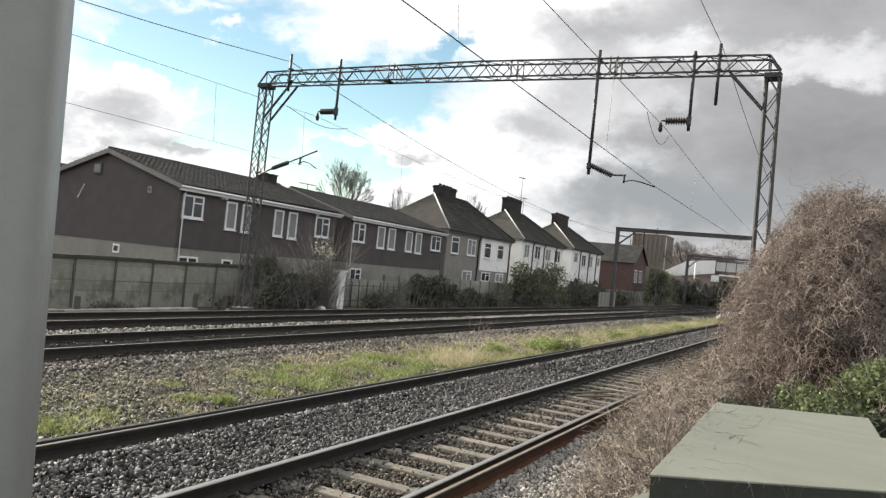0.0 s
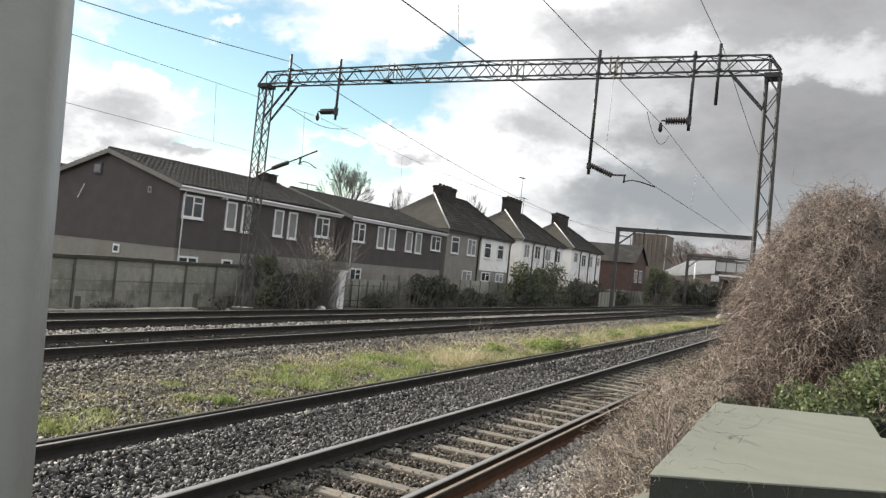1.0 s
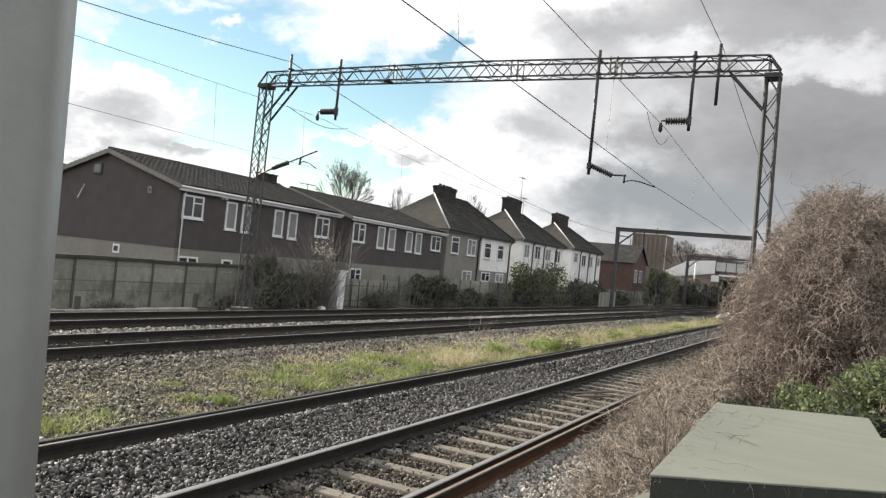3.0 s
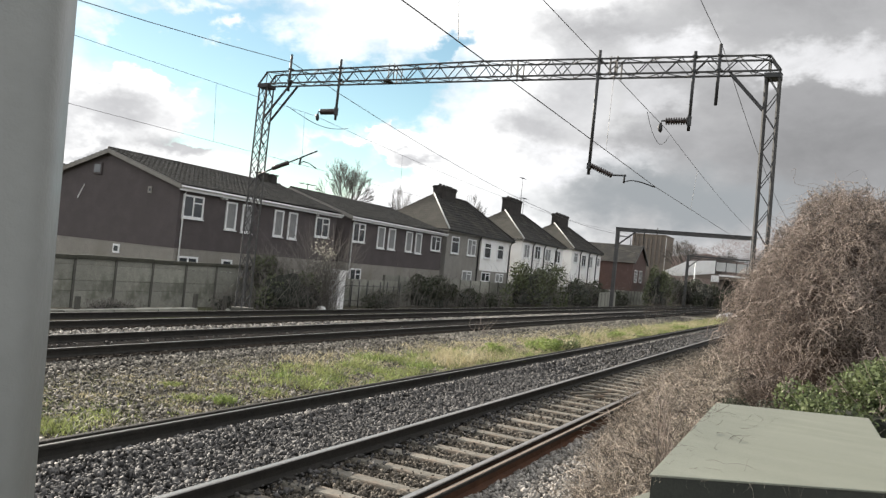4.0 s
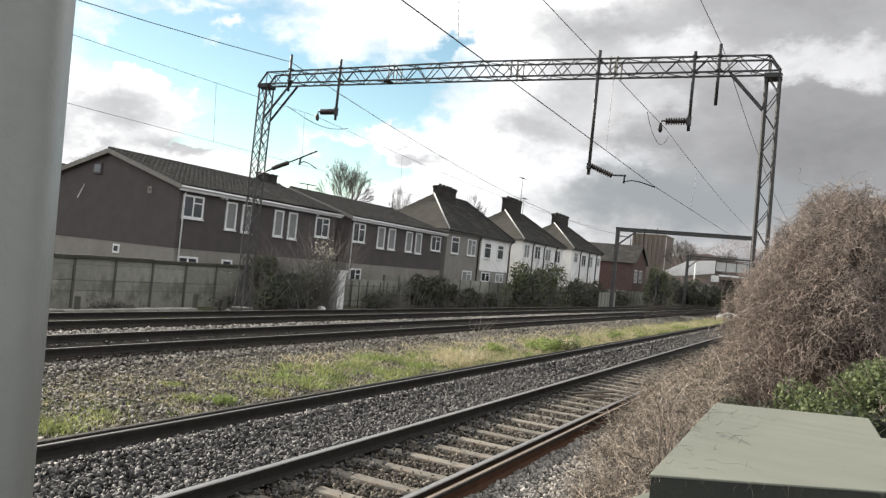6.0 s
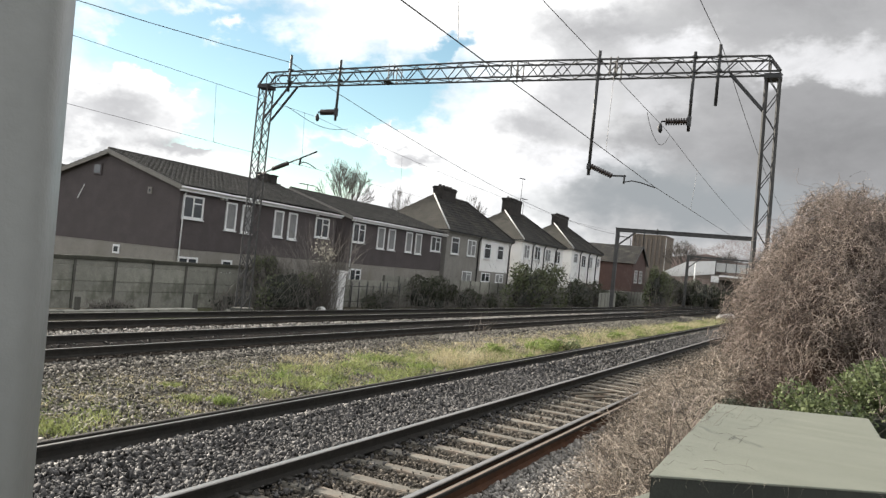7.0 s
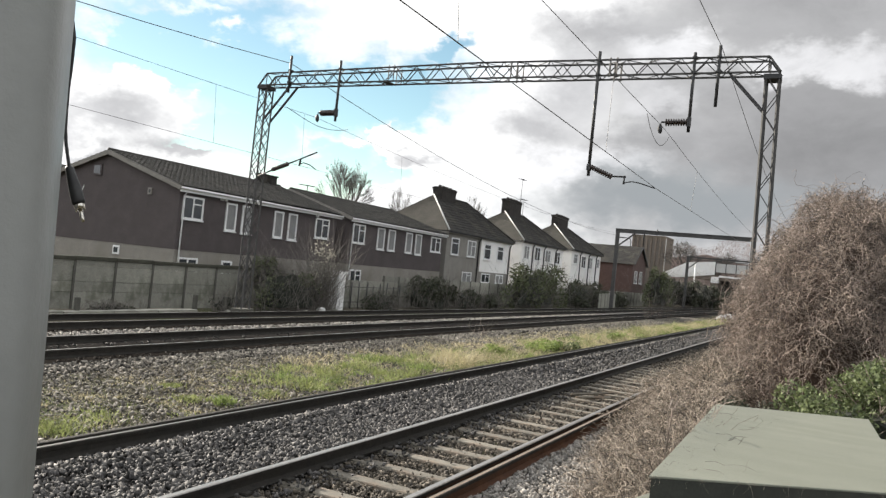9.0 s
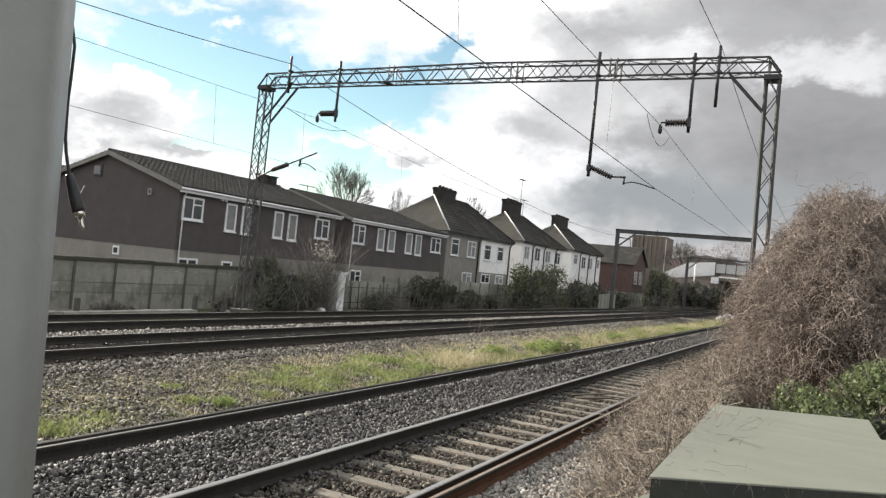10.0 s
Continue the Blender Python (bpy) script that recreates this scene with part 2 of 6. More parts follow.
TWIG = material("dry_bramble_stem", (0.195, 0.155, 0.133), (0.325, 0.272, 0.235), 3, 0.85, 0.0, per=0.8, island=True, spec=0.25)
# dark dead twigs; on the lid it also draws the stems' shadows
DARK_STRAND = material("dark_twig_and_shadow", (0.07, 0.058, 0.048), (0.12, 0.10, 0.085), 8, 0.9, 0.0, per=0.5, island=True)
PALE_TWIG = material("bleached_bramble_stem", (0.235, 0.195, 0.158), (0.39, 0.335, 0.275), 3, 0.85, 0.0, per=0.8, island=True, spec=0.25)
# dead growth with the shade among the stems put into its colour
TWIG_CORE = material("shaded_dead_growth", (0.045, 0.030, 0.022), (0.085, 0.055, 0.040), 7, 0.95, 1.0, fine=40)
STRAW = leafy("dry_grass", (0.44, 0.38, 0.23), (0.56, 0.50, 0.32), 0.35, 0.35)
GRASS = leafy("green_grass", (0.165, 0.20, 0.068), (0.32, 0.35, 0.14), 0.6, 0.4)
DRY_LEAF = leafy("dry_leaf", (0.225, 0.18, 0.145), (0.35, 0.295, 0.24), 0.6, 0.3)
LEAF = leafy("evergreen_leaf", (0.055, 0.08, 0.028), (0.11, 0.14, 0.052), 0.5, 0.3)
WILLOW = leafy("grey_green_leaf", (0.075, 0.088, 0.045), (0.15, 0.165, 0.09), 0.6, 0.3)
WEED = leafy("broad_green_weed", (0.145, 0.20, 0.06), (0.29, 0.35, 0.12), 0.5, 0.45)
LEAF_BRIGHT = leafy("young_green_leaf", (0.065, 0.092, 0.038), (0.185, 0.215, 0.098), 0.7, 0.25)
PALE_LEAF = leafy("pale_dry_leaf", (0.29, 0.275, 0.225), (0.44, 0.42, 0.355), 0.5, 0.3)
LEAF_DARK = leafy("dark_shrub_leaf", (0.038, 0.044, 0.029), (0.082, 0.088, 0.056), 0.5, 0.2)
# near-black tone that stands in for the shade inside shrubs
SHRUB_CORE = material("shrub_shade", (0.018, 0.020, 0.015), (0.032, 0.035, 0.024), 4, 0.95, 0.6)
SHRUB_TWIG = material("shrub_twigs", (0.13, 0.118, 0.105), (0.21, 0.19, 0.17), 3, 0.9, 0.0)
BARK = material("bare_twigs", (0.055, 0.049, 0.043), (0.09, 0.08, 0.07), 3, 0.9, 0.0)
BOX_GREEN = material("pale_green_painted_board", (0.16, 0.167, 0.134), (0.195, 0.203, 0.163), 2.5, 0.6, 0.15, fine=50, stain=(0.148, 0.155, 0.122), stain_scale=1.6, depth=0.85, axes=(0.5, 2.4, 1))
# much darker green for faces turned from the sun: shade is in the colour
SHADED_SIDE = material("shaded_green_side", (0.019, 0.021, 0.016), (0.032, 0.034, 0.027), 4, 0.6, 0.15)
POST_PAINT = material("grey_painted_post", (0.168, 0.171, 0.161), (0.19, 0.193, 0.183), 5, 0.5, 0.1, fine=40, stain=(0.158, 0.16, 0.152), stain_scale=6, depth=0.95)
RUBBER = material("black_rubber", (0.018, 0.018, 0.019), (0.03, 0.03, 0.03), 30, 0.5, 0.1)
CHROME = material("nickel_plug", (0.75, 0.70, 0.62), (0.82, 0.78, 0.70), 30, 0.22, 0.0, 1.0)
# bare wood paled by haze, which is part of the colour
FAR_WOOD = material("hazy_bare_wood", (0.22, 0.165, 0.15), (0.30, 0.24, 0.22), 0.2, 0.95, 0.5, fine=2)
PALE_PANEL = material("pale_grey_panel", (0.48, 0.48, 0.46), (0.58, 0.58, 0.56), 0.8, 0.8, 0.1, fine=10)
TOWER = material("tower_concrete", (0.17, 0.138, 0.112), (0.215, 0.178, 0.145), 0.2, 0.9, 0.2, fine=3)
TOWER_GAP = material("brown_rib_gap", (0.135, 0.112, 0.095), (0.175, 0.148, 0.127), 0.4, 0.5, 0.0)
LITTER = material("white_litter", (0.6, 0.6, 0.58), (0.75, 0.74, 0.72), 5, 0.7, 0.2)


# ---- building tools ----
def mesh_of(name, verts, faces, mat, smooth=False):
    me = bpy.data.meshes.new(name)
    me.from_pydata([tuple(v) for v in verts], [], faces)
    me.materials.append(mat)
    if smooth:
        me.polygons.foreach_set("use_smooth", [True] * len(me.polygons))
    me.update()
    return me


def big_mesh(name, verts, faces, mat):
    """A mesh from arrays: verts (n, 3) and faces (m, 3)."""
    me = bpy.data.meshes.new(name)
    n, k = len(faces), faces.shape[1]
    me.vertices.add(len(verts))
    me.vertices.foreach_set("co", np.asarray(verts, np.float32).ravel())
    me.loops.add(n * k)
    me.loops.foreach_set("vertex_index", np.asarray(faces, np.int32).ravel())
    me.polygons.add(n)
    me.polygons.foreach_set("loop_start", np.arange(0, n * k, k, dtype=np.int32))
    me.materials.append(mat)
    me.update(calc_edges=True)
    return me


def part(name, data, parent, label="", at=None):
    """Links a mesh as one object under a thing or a part."""
    ob = new(name, data)
    ob.parent = parent
    if at is not None:
        ob.matrix_basis = at
    if label:
        tagged(ob, label)
    return ob


def thing(name, x, y, z, label, category, group="", kind=""):
    ob = new(name)
    ob.location = (x, y, z)
    return tagged(ob, label, category, group, kind)


def block(name, x0, x1, y0, y1, z0, z1, mat, bevel=0.0):
    bm = bmesh.new()
    bmesh.ops.create_cube(bm, size=1)
    for v in bm.verts:
        v.co = Vector(((x0 + x1) / 2 + v.co.x * (x1 - x0), (y0 + y1) / 2 + v.co.y * (y1 - y0), (z0 + z1) / 2 + v.co.z * (z1 - z0)))
    if bevel:
        bmesh.ops.bevel(bm, geom=bm.edges[:], offset=bevel, segments=2, affect="EDGES", profile=0.6)
    me = bpy.data.meshes.new(name)
    bm.to_mesh(me)
    bm.free()
    me.materials.append(mat)
    return me


def rod(name, points, radius, mat, sides=8, ends=None):
    """A round bar along points; radius may be a list."""
    pts = [Vector(p) for p in points]
    radii = radius if isinstance(radius, (list, tuple)) else [radius] * len(pts)
    verts, faces = [], []
    for i, p in enumerate(pts):
        d = (pts[min(i + 1, len(pts) - 1)] - pts[max(i - 1, 0)]).normalized()
        a = d.orthogonal().normalized() if abs(d.z) > 0.9 else d.cross(Vector((0, 0, 1))).normalized()
        b = d.cross(a)
        for k in range(sides):
            w = 2 * math.pi * k / sides
            verts.append(p + (a * math.cos(w) + b * math.sin(w)) * radii[i])
    for i in range(len(pts) - 1):
        for k in range(sides):
            j = (k + 1) % sides
            faces.append((i * sides + k, i * sides + j, (i + 1) * sides + j, (i + 1) * sides + k))
    faces.append(tuple(range(sides))[::-1])
    faces.append(tuple((len(pts) - 1) * sides + k for k in range(sides)))
    return mesh_of(name, verts, faces, mat, sides > 5)


def bar(name, p, q, w, mat, parent, h=None):
    """A square-section bar from p to q under a parent."""
    p, q = Vector(p), Vector(q)
    d = (q - p).normalized()
    a = d.orthogonal().normalized() if abs(d.z) > 0.98 else d.cross(Vector((0, 0, 1))).normalized()
    b = d.cross(a)
    h = h or w
    verts = [c + a * sx * w / 2 + b * sy * h / 2 for c in (p, q) for sx, sy in ((-1, -1), (1, -1), (1, 1), (-1, 1))]
    faces = [(3, 2, 1, 0), (4, 5, 6, 7), (0, 1, 5, 4), (1, 2, 6, 5), (2, 3, 7, 6), (3, 0, 4, 7)]
    return part(name, mesh_of(name, verts, faces, mat), parent)


# ---- ground ----
def ground_z(x, y):
    """Height of the ground: flat track bed, lower beyond the fence, a bank beside the camera."""
    if x < -18.0:
        return -0.30 - 0.08 * min(1, (-18.0 - x) / 1.2) - 0.17 * min(1, max(0, (-22 - x) / 2.2))
    if x > -2.4:
        return -0.10 + 0.82 * min(1, (x + 2.4) / 2.0)
    if x < -11.05:
        return -0.30
    return -0.10 if -7.2 < x < -2.4 else -0.03


def build_ground():
    xs = [-2500, -900, -300, -120, -60, -42, -30, -26, -24.2, -22, -19.2, -18, -15, -11.1, -11, -10, -7.3, -7.2, -6, -2.4, -2.0, -1.6, -1.2, -0.8, -0.4, 2, 8, 30, 120, 900, 2500]
    ys = [-600, -60, -10, 0, 5, 10, 15, 20, 25, 30, 40, 60, 100, 160, 300, 800, 3000]
    verts = [(x, y, ground_z(x, y)) for y in ys for x in xs]
    n = len(xs)
    faces = [(j * n + i, j * n + i + 1, (j + 1) * n + i + 1, (j + 1) * n + i) for j in range(len(ys) - 1) for i in range(n - 1)]
    tagged(new("ground", mesh_of("ground", verts, faces, EARTH)), "bare brown earth beside the railway line", "ground", kind="structure")
    for x0, x1 in ((-18.6, -11.3), (-7.1, -2.45)):
        verts, faces = [], []
        cols = [(x0 - 0.3, -0.12), (x0, 0.0), (x1, 0.0), (x1 + 0.35, -0.12)]
        if x1 < -5:      # hollows beside and between the rails of both tracks
            cols = [(x0 - 0.3, -0.42), (x0, -0.36), (-17.45, -0.09), (-17.2, -0.10), (-15.7, -0.10), (-15.4, -0.07), (-15.1, 0.0), (-14.3, 0.0), (-14.0, -0.06),
                    (-13.6, -0.11), (-12.2, -0.11), (-12.0, -0.085), (-11.75, -0.03), (x1, -0.02), (x1 + 0.35, -0.12)]
        if x1 > -5:      # the near track's sleepers stand clear of the stone
            cols[1:2] = [(x0, 0.014), (-6.728, 0.014), (-6.722, -0.06), (-6.55, 0.02), (-6.42, 0.05), (-6.1, 0.0), (-5.6, -0.02)]
            cols[8:8] = [(-4.98, 0.0), (-4.86, -0.075), (-3.36, -0.075), (-3.2, -0.02)]
        k = len(cols)
        rows = [-20, 0, 10, 20, 40, 80, 190]
        for y in rows:
            verts += [(x, y, z) for x, z in cols]
        for j in range(len(rows) - 1):
            faces += [(j * k + i, j * k + i + 1, j * k + k + 1 + i, j * k + k + i) for i in range(k - 1)]
        tagged(new("ballast_bed", mesh_of("ballast_bed", verts, faces, BALLAST_BED)), "dark fine ballast bed under the railway tracks", "ballast", kind="structure")


    # a darker sheet between the rails of each far track
    for x0, x1, z in ((-17.17, -15.71, -0.092), (-13.63, -12.17, -0.102)):
        tagged(new("grimy_bed", mesh_of("grimy_bed", [(x, y, z) for y in (-20, 60, 190) for x in (x0, x1)], [(0, 1, 3, 2), (2, 3, 5, 4)], DARK_BED)), "darker track bed between the rails", "ballast", kind="structure")


build_ground()

# ---- tracks ----
RAIL_HALF = [(-0.07, 0.0), (-0.07, 0.012), (-0.03, 0.027), (-0.009, 0.04), (-0.009, 0.112), (-0.034, 0.122), (-0.036, 0.15), (-0.030, 0.159), (-0.018, 0.161)]


def rail_mesh(y0, y1, side, worn=0.1605, head=None):
    """A flat-bottom rail along y: polished head, rusted web and foot."""
    prof = RAIL_HALF + [(-x, z) for x, z in reversed(RAIL_HALF)]
    n = len(prof)
    ys = [y0, y0 + 15, y0 + 40, y1]
    verts = [(x, y, z) for y in ys for x, z in prof]
    faces = []
    for j in range(len(ys) - 1):
        faces += [(j * n + i, (j + 1) * n + i, (j + 1) * n + (i + 1) % n, j * n + (i + 1) % n) for i in range(n)]
    faces.append(tuple(range(n)))
    faces.append(tuple((len(ys) - 1) * n + i for i in range(n))[::-1])
    me = mesh_of("rail", verts, faces, RAIL_RUST)
    me.materials.append(head or RAIL_TOP)
    me.materials.append(side)
    for f in me.polygons:
        if f.center.z > worn and abs(f.normal.y) < 0.5:
            f.material_index = 1
        elif f.center.x > 0 and f.center.z < 0.13:
            f.material_index = 2
    return me


def sleeper_mesh():
    """A concrete sleeper, lower in the middle, with sloping flanks."""
    xs = [(-1.25, 0.0), (-0.5, 0.0), (-0.3, -0.004), (0.3, -0.004), (0.5, 0.0), (1.25, 0.0)]
    verts, faces = [], []
    for x, top in xs:
        verts += [(x, -0.14, -0.17), (x, -0.098, top - 0.012), (x, -0.086, top), (x, 0.086, top), (x, 0.098, top - 0.012), (x, 0.14, -0.17)]
    for i in range(len(xs) - 1):
        faces += [(i * 6 + k, (i + 1) * 6 + k, (i + 1) * 6 + k + 1, i * 6 + k + 1) for k in range(5)]
    faces += [(0, 1, 2, 3, 4, 5)[::-1], tuple(30 + k for k in range(6))]
    return mesh_of("sleeper", verts, [f[::-1] for f in faces], CONCRETE_SLEEPER)


SLEEPER = sleeper_mesh()
CLIP = block("rail_clip", -0.05, 0.05, -0.05, 0.05, 0, 0.035, RAIL_RUST, 0.012)


def guard_rail(t, x, top):
    """A second, rusted rail close beside the running rail."""
    me = rail_mesh(-8, 170, RAIL_RED if top else RAIL_RUST)
    me.materials[1] = RUST_TOP if top else RAIL_RUST
    part("guard_rail", me, t, "rusty second rail beside the running rail", pose(x, 0, 0.0))


def track(centre, y0, y1, step, label, rails=(-0.7525, 0.7525), sleepers=(0, 0), clips=0, drop=0.0, head=None):
    t = thing("railway_track", centre, 0, 0.012, label, "track", "tracks of the line")
    for x in rails:
        part("rail", rail_mesh(y0, y1, RAIL_RED if x > 0 and clips else RAIL_RUST, 0.154 if clips else 0.1605, head), t, at=pose(x, 0, 0))
    y = sleepers[0]
    while y < sleepers[1]:
        s = part("sleeper", SLEEPER, t, at=pose(0, y, -0.001 - drop, 0, 0, random.uniform(-0.4, 0.4)))
        if y < clips:
            for x in (-0.7525 - 0.11, -0.7525 + 0.11, 0.7525 - 0.11, 0.7525 + 0.11):
                part("rail_clip", CLIP, s, at=pose(x, 0, 0.0))
        y += step
    return t


near = track(-4.107, -8, 170, 0.65, "near railway track with polished rails on concrete sleepers", sleepers=(2.5, 23.5), clips=18)
guard_rail(near, 0.7525 + 0.165, True)
old = track(-7.5475, -8, 170, 0.65, "disused track whose single dark rail edges the weedy strip", rails=(0.7525,), head=RAIL_DULL)
guard_rail(old, 0.7525 - 0.15, False)
track(-12.90, -8, 190, 0.65, "middle railway track of steel rails in ballast", sleepers=(5, 60), drop=0.17)
track(-16.44, -8, 190, 0.65, "far railway track of steel rails in ballast", sleepers=(8, 60), drop=0.15)


# ---- overhead line ----
def lattice_side(parent, p0, p1, q0, q1, n, w, mat, cross=False):
    """Lacing between two chords p0-p1 and q0-q1: n bays of zigzag or crosses."""
    P, Q = (Vector(p0), Vector(p1)), (Vector(q0), Vector(q1))
    for i in range(n):
        a, b = i / n, (i + 1) / n
        pa, pb = P[0].lerp(P[1], a), P[0].lerp(P[1], b)
        qa, qb = Q[0].lerp(Q[1], a), Q[0].lerp(Q[1], b)
        if cross or i % 2 == 0:
            bar("lacing_bar", pa, qb, w, mat, parent)
        if cross or i % 2 == 1:
            bar("lacing_bar", qa, pb, w, mat, parent)


def gantry():
    Y = 22.36
    g = thing("lattice_gantry", -19.2, Y, 0, "grey steel lattice gantry spanning the railway tracks", "gantry")
    # masts: four legs each, a little out of plumb
    for top_c, foot_c, half_t, half_b, half_y in ((-0.33, -0.38, 0.18, 0.15, 0.18), (17.256, 17.38, 0.165, 0.165, 0.20)):
        first_mast = top_c < 1
        mast = part("mast", block("mast", foot_c - half_b - 0.1, foot_c + half_b + 0.1, -0.35, 0.35, -0.45, 0.0, DARK_POST, 0.02), g, "lattice mast on a concrete foot")
        legs = {}
        for sx in (-1, 1):
            for sy in (-1, 1):
                top = (top_c + sx * half_t, sy * half_y, 8.38)
                bot = (foot_c + sx * half_b, sy * (half_y + 0.04), 0.0)
                legs[sx, sy] = (bot, top)
                bar("leg", bot, top, 0.055, STEEL, mast)
        for sy in (-1, 1):
            lattice_side(mast, legs[-1, sy][0], legs[-1, sy][1], legs[1, sy][0], legs[1, sy][1], 17 if first_mast else 16, 0.022, STEEL, first_mast)
        for sx in (-1, 1):
            lattice_side(mast, legs[sx, -1][0], legs[sx, -1][1], legs[sx, 1][0], legs[sx, 1][1], 16, 0.02, STEEL)
        part("cap_plate", block("cap_plate", top_c - half_t - 0.05, top_c + half_t + 0.05, -0.26, 0.26, 8.24, 8.38, DARK_STEEL, 0.01), mast)
    # beam: a slightly cambered box of four chords with sloping ends
    stations = ((-0.16, 8.37, 8.80), (8.6, 8.43, 8.94), (17.15, 8.43, 8.85))
    ends = ((-0.5, 8.36), (17.46, 8.43))
    beam = part("beam", block("beam", 4.9, 5.15, -0.24, 0.24, 8.38, 8.42, STEEL, 0.01), g, "box lattice beam")
    for (xa, la, ha), (xb, lb, hb) in zip(stations, stations[1:]):
        for sy in (-1, 1):
            y = sy * 0.24
            bar("chord", (xa, y, ha), (xb, y, hb), 0.048, STEEL, beam)
            bar("chord", (xa, y, la), (xb, y, lb), 0.048, STEEL, beam)
            lattice_side(beam, (xa, y, ha), (xb, y, hb), (xa, y, la), (xb, y, lb), 22 if sy < 0 else 20, 0.024, STEEL, False)
        for za, zb in ((ha, hb), (la, lb)):
            lattice_side(beam, (xa, -0.24, za), (xb, -0.24, zb), (xa, 0.24, za), (xb, 0.24, zb), 15, 0.02, STEEL)
    for (xe, ze), (xs, ls, hs) in ((ends[0], stations[0]), (ends[1], stations[2])):
        for sy in (-1, 1):
            bar("end_strut", (xs, sy * 0.24, hs), (xe, sy * 0.24, ze), 0.048, STEEL, beam)
            bar("end_strut", (xs, sy * 0.24, ls), (xe, sy * 0.24, ze), 0.048, STEEL, beam)
            bar("end_strut", (xs, sy * 0.24, ls), (xs, sy * 0.24, hs), 0.03, STEEL, beam)
    for x in (5.25, 9.75, 12.9):
        for dx in (-0.1, 0.1):
            for sy in (-1, 1):
                bar("splice_plate", (x + dx, sy * 0.265, 8.38), (x + dx, sy * 0.265, 8.95), 0.02, STEEL, beam, 0.07)
    for a, b in (((-0.17, 0.0, 7.06), (0.98, 0, 8.38)), ((17.07, 0.0, 7.40), (16.12, 0, 8.46))):
        for sy in (-1, 1):
            bar("knee_brace", (a[0], sy * 0.2, a[2]), (b[0], sy * 0.2, b[2]), 0.06, DARK_STEEL, g)
    # drop tubes
    for x, z0, z1, r in ((0.97, 8.05, 9.4, 0.045), (3.18, 7.0, 9.15, 0.045), (12.47, 5.42, 9.13, 0.05), (15.21, 6.75, 9.0, 0.045), (15.87, 7.47, 9.18, 0.045)):
        tube = part("drop_tube", rod("drop_tube", [(x, -0.32, z0), (x, -0.32, z1)], r, DARK_STEEL), g, "dark drop tube")
        for z in (8.44, 8.86):
            part("clamp", block("clamp", x - 0.065, x + 0.065, -0.37, -0.2, z - 0.035, z + 0.035, DARK_STEEL, 0.012), tube)
    return g


def insulator(name, p, q, parent, r=0.085, n=8):
    """A ribbed insulator between two points."""
    p, q = Vector(p), Vector(q)
    pts, rad = [], []
    for i in range(n):
        for f, k in ((0.1, 0.5), (0.3, 1.0), (0.6, 1.0), (0.8, 0.5)):
            pts.append(p.lerp(q, (i + f) / n))
            rad.append(r * k)
    return part(name, rod(name, pts, rad, PORCELAIN, 10), parent)


def supports():
    Y = 22.36 - 0.32
    # catenary hangers: a ribbed insulator held out beside the tube
    for x, z in ((-16.02, 7.30), (-3.99, 7.03)):
        s = thing("catenary_hanger", x, Y, z, "ribbed insulator arm on a drop tube holding the catenary wire", "insulator", "hangers")
        part("bracket", block("bracket", -0.05, 0.05, -0.07, 0.07, -0.14, 0.14, DARK_STEEL, 0.015), s)
        insulator("ribbed_insulator", (-0.04, 0, 0.0), (-0.66, 0, -0.01), s, 0.105, 9)
        part("clevis", rod("clevis", [(-0.62, 0, 0.0), (-0.76, 0, 0.0), (-0.79, 0, -0.10)], 0.026, DARK_STEEL), s)
        part("wire_clamp", rod("wire_clamp", [(-0.78, 0, -0.06), (-0.79, 0, -0.16), (-0.77, 0, -0.28), (-0.76, 0, -0.33)], [0.03, 0.07, 0.06, 0.02], DARK_STEEL), s)
    # registration arms
    s = thing("registration_arm", -18.75, Y + 0.2, 5.2, "registration arm with insulator bolted to the lattice mast", "registration arm", "registration arms")
    part("bracket", rod("bracket", [(-0.72, 0.1, -0.22), (0.1, 0, 0.06)], 0.03, DARK_STEEL), s)
    insulator("ribbed_insulator", (0.0, 0, 0.03), (0.72, 0, 0.27), s, 0.085, 9)
    part("tube", rod("tube", [(0.68, 0, 0.26), (1.95, 0, 0.72)], 0.028, DARK_STEEL), s)
    part("dropper_bracket", rod("dropper_bracket", [(1.25, 0, 0.46), (1.22, 0, 0.2)], 0.035, DARK_STEEL), s)
    part("steady_arm", rod("steady_arm", [(1.22, 0, 0.26), (1.4, 0, 0.33), (1.65, 0, 0.27), (1.98, 0, 0.1)], 0.018, DARK_STEEL), s)
    s = thing("registration_arm", -6.73, Y, 5.5, "registration arm with insulator clamped to a long drop tube", "registration arm", "registration arms")
    part("clamp", block("clamp", -0.06, 0.06, -0.08, 0.08, 0.08, 0.26, DARK_STEEL, 0.02), s)
    insulator("ribbed_insulator", (0.05, 0, 0.19), (0.72, 0, -0.09), s, 0.085, 10)
    part("tube", rod("tube", [(0.70, 0, -0.07), (1.12, 0, -0.07)], 0.026, DARK_STEEL), s)
    part("dropper_bracket", rod("dropper_bracket", [(1.08, 0, -0.04), (1.07, 0, -0.29)], 0.028, DARK_STEEL), s)
    part("steady_arm", rod("steady_arm", [(1.07, 0, -0.25), (1.30, 0, -0.20), (1.55, 0, -0.24), (1.98, 0, -0.37)], 0.017, DARK_STEEL), s)


def wire_at(rows, y):
    """The point of a hanging wire at y."""
    for (p, sag), (q2, _) in zip(rows, rows[1:]):
        if p[1] <= y <= q2[1]:
            t = (y - p[1]) / (q2[1] - p[1])
            v = Vector(p).lerp(Vector(q2), t)
            v.z -= 4 * sag * t * (1 - t)
            return v


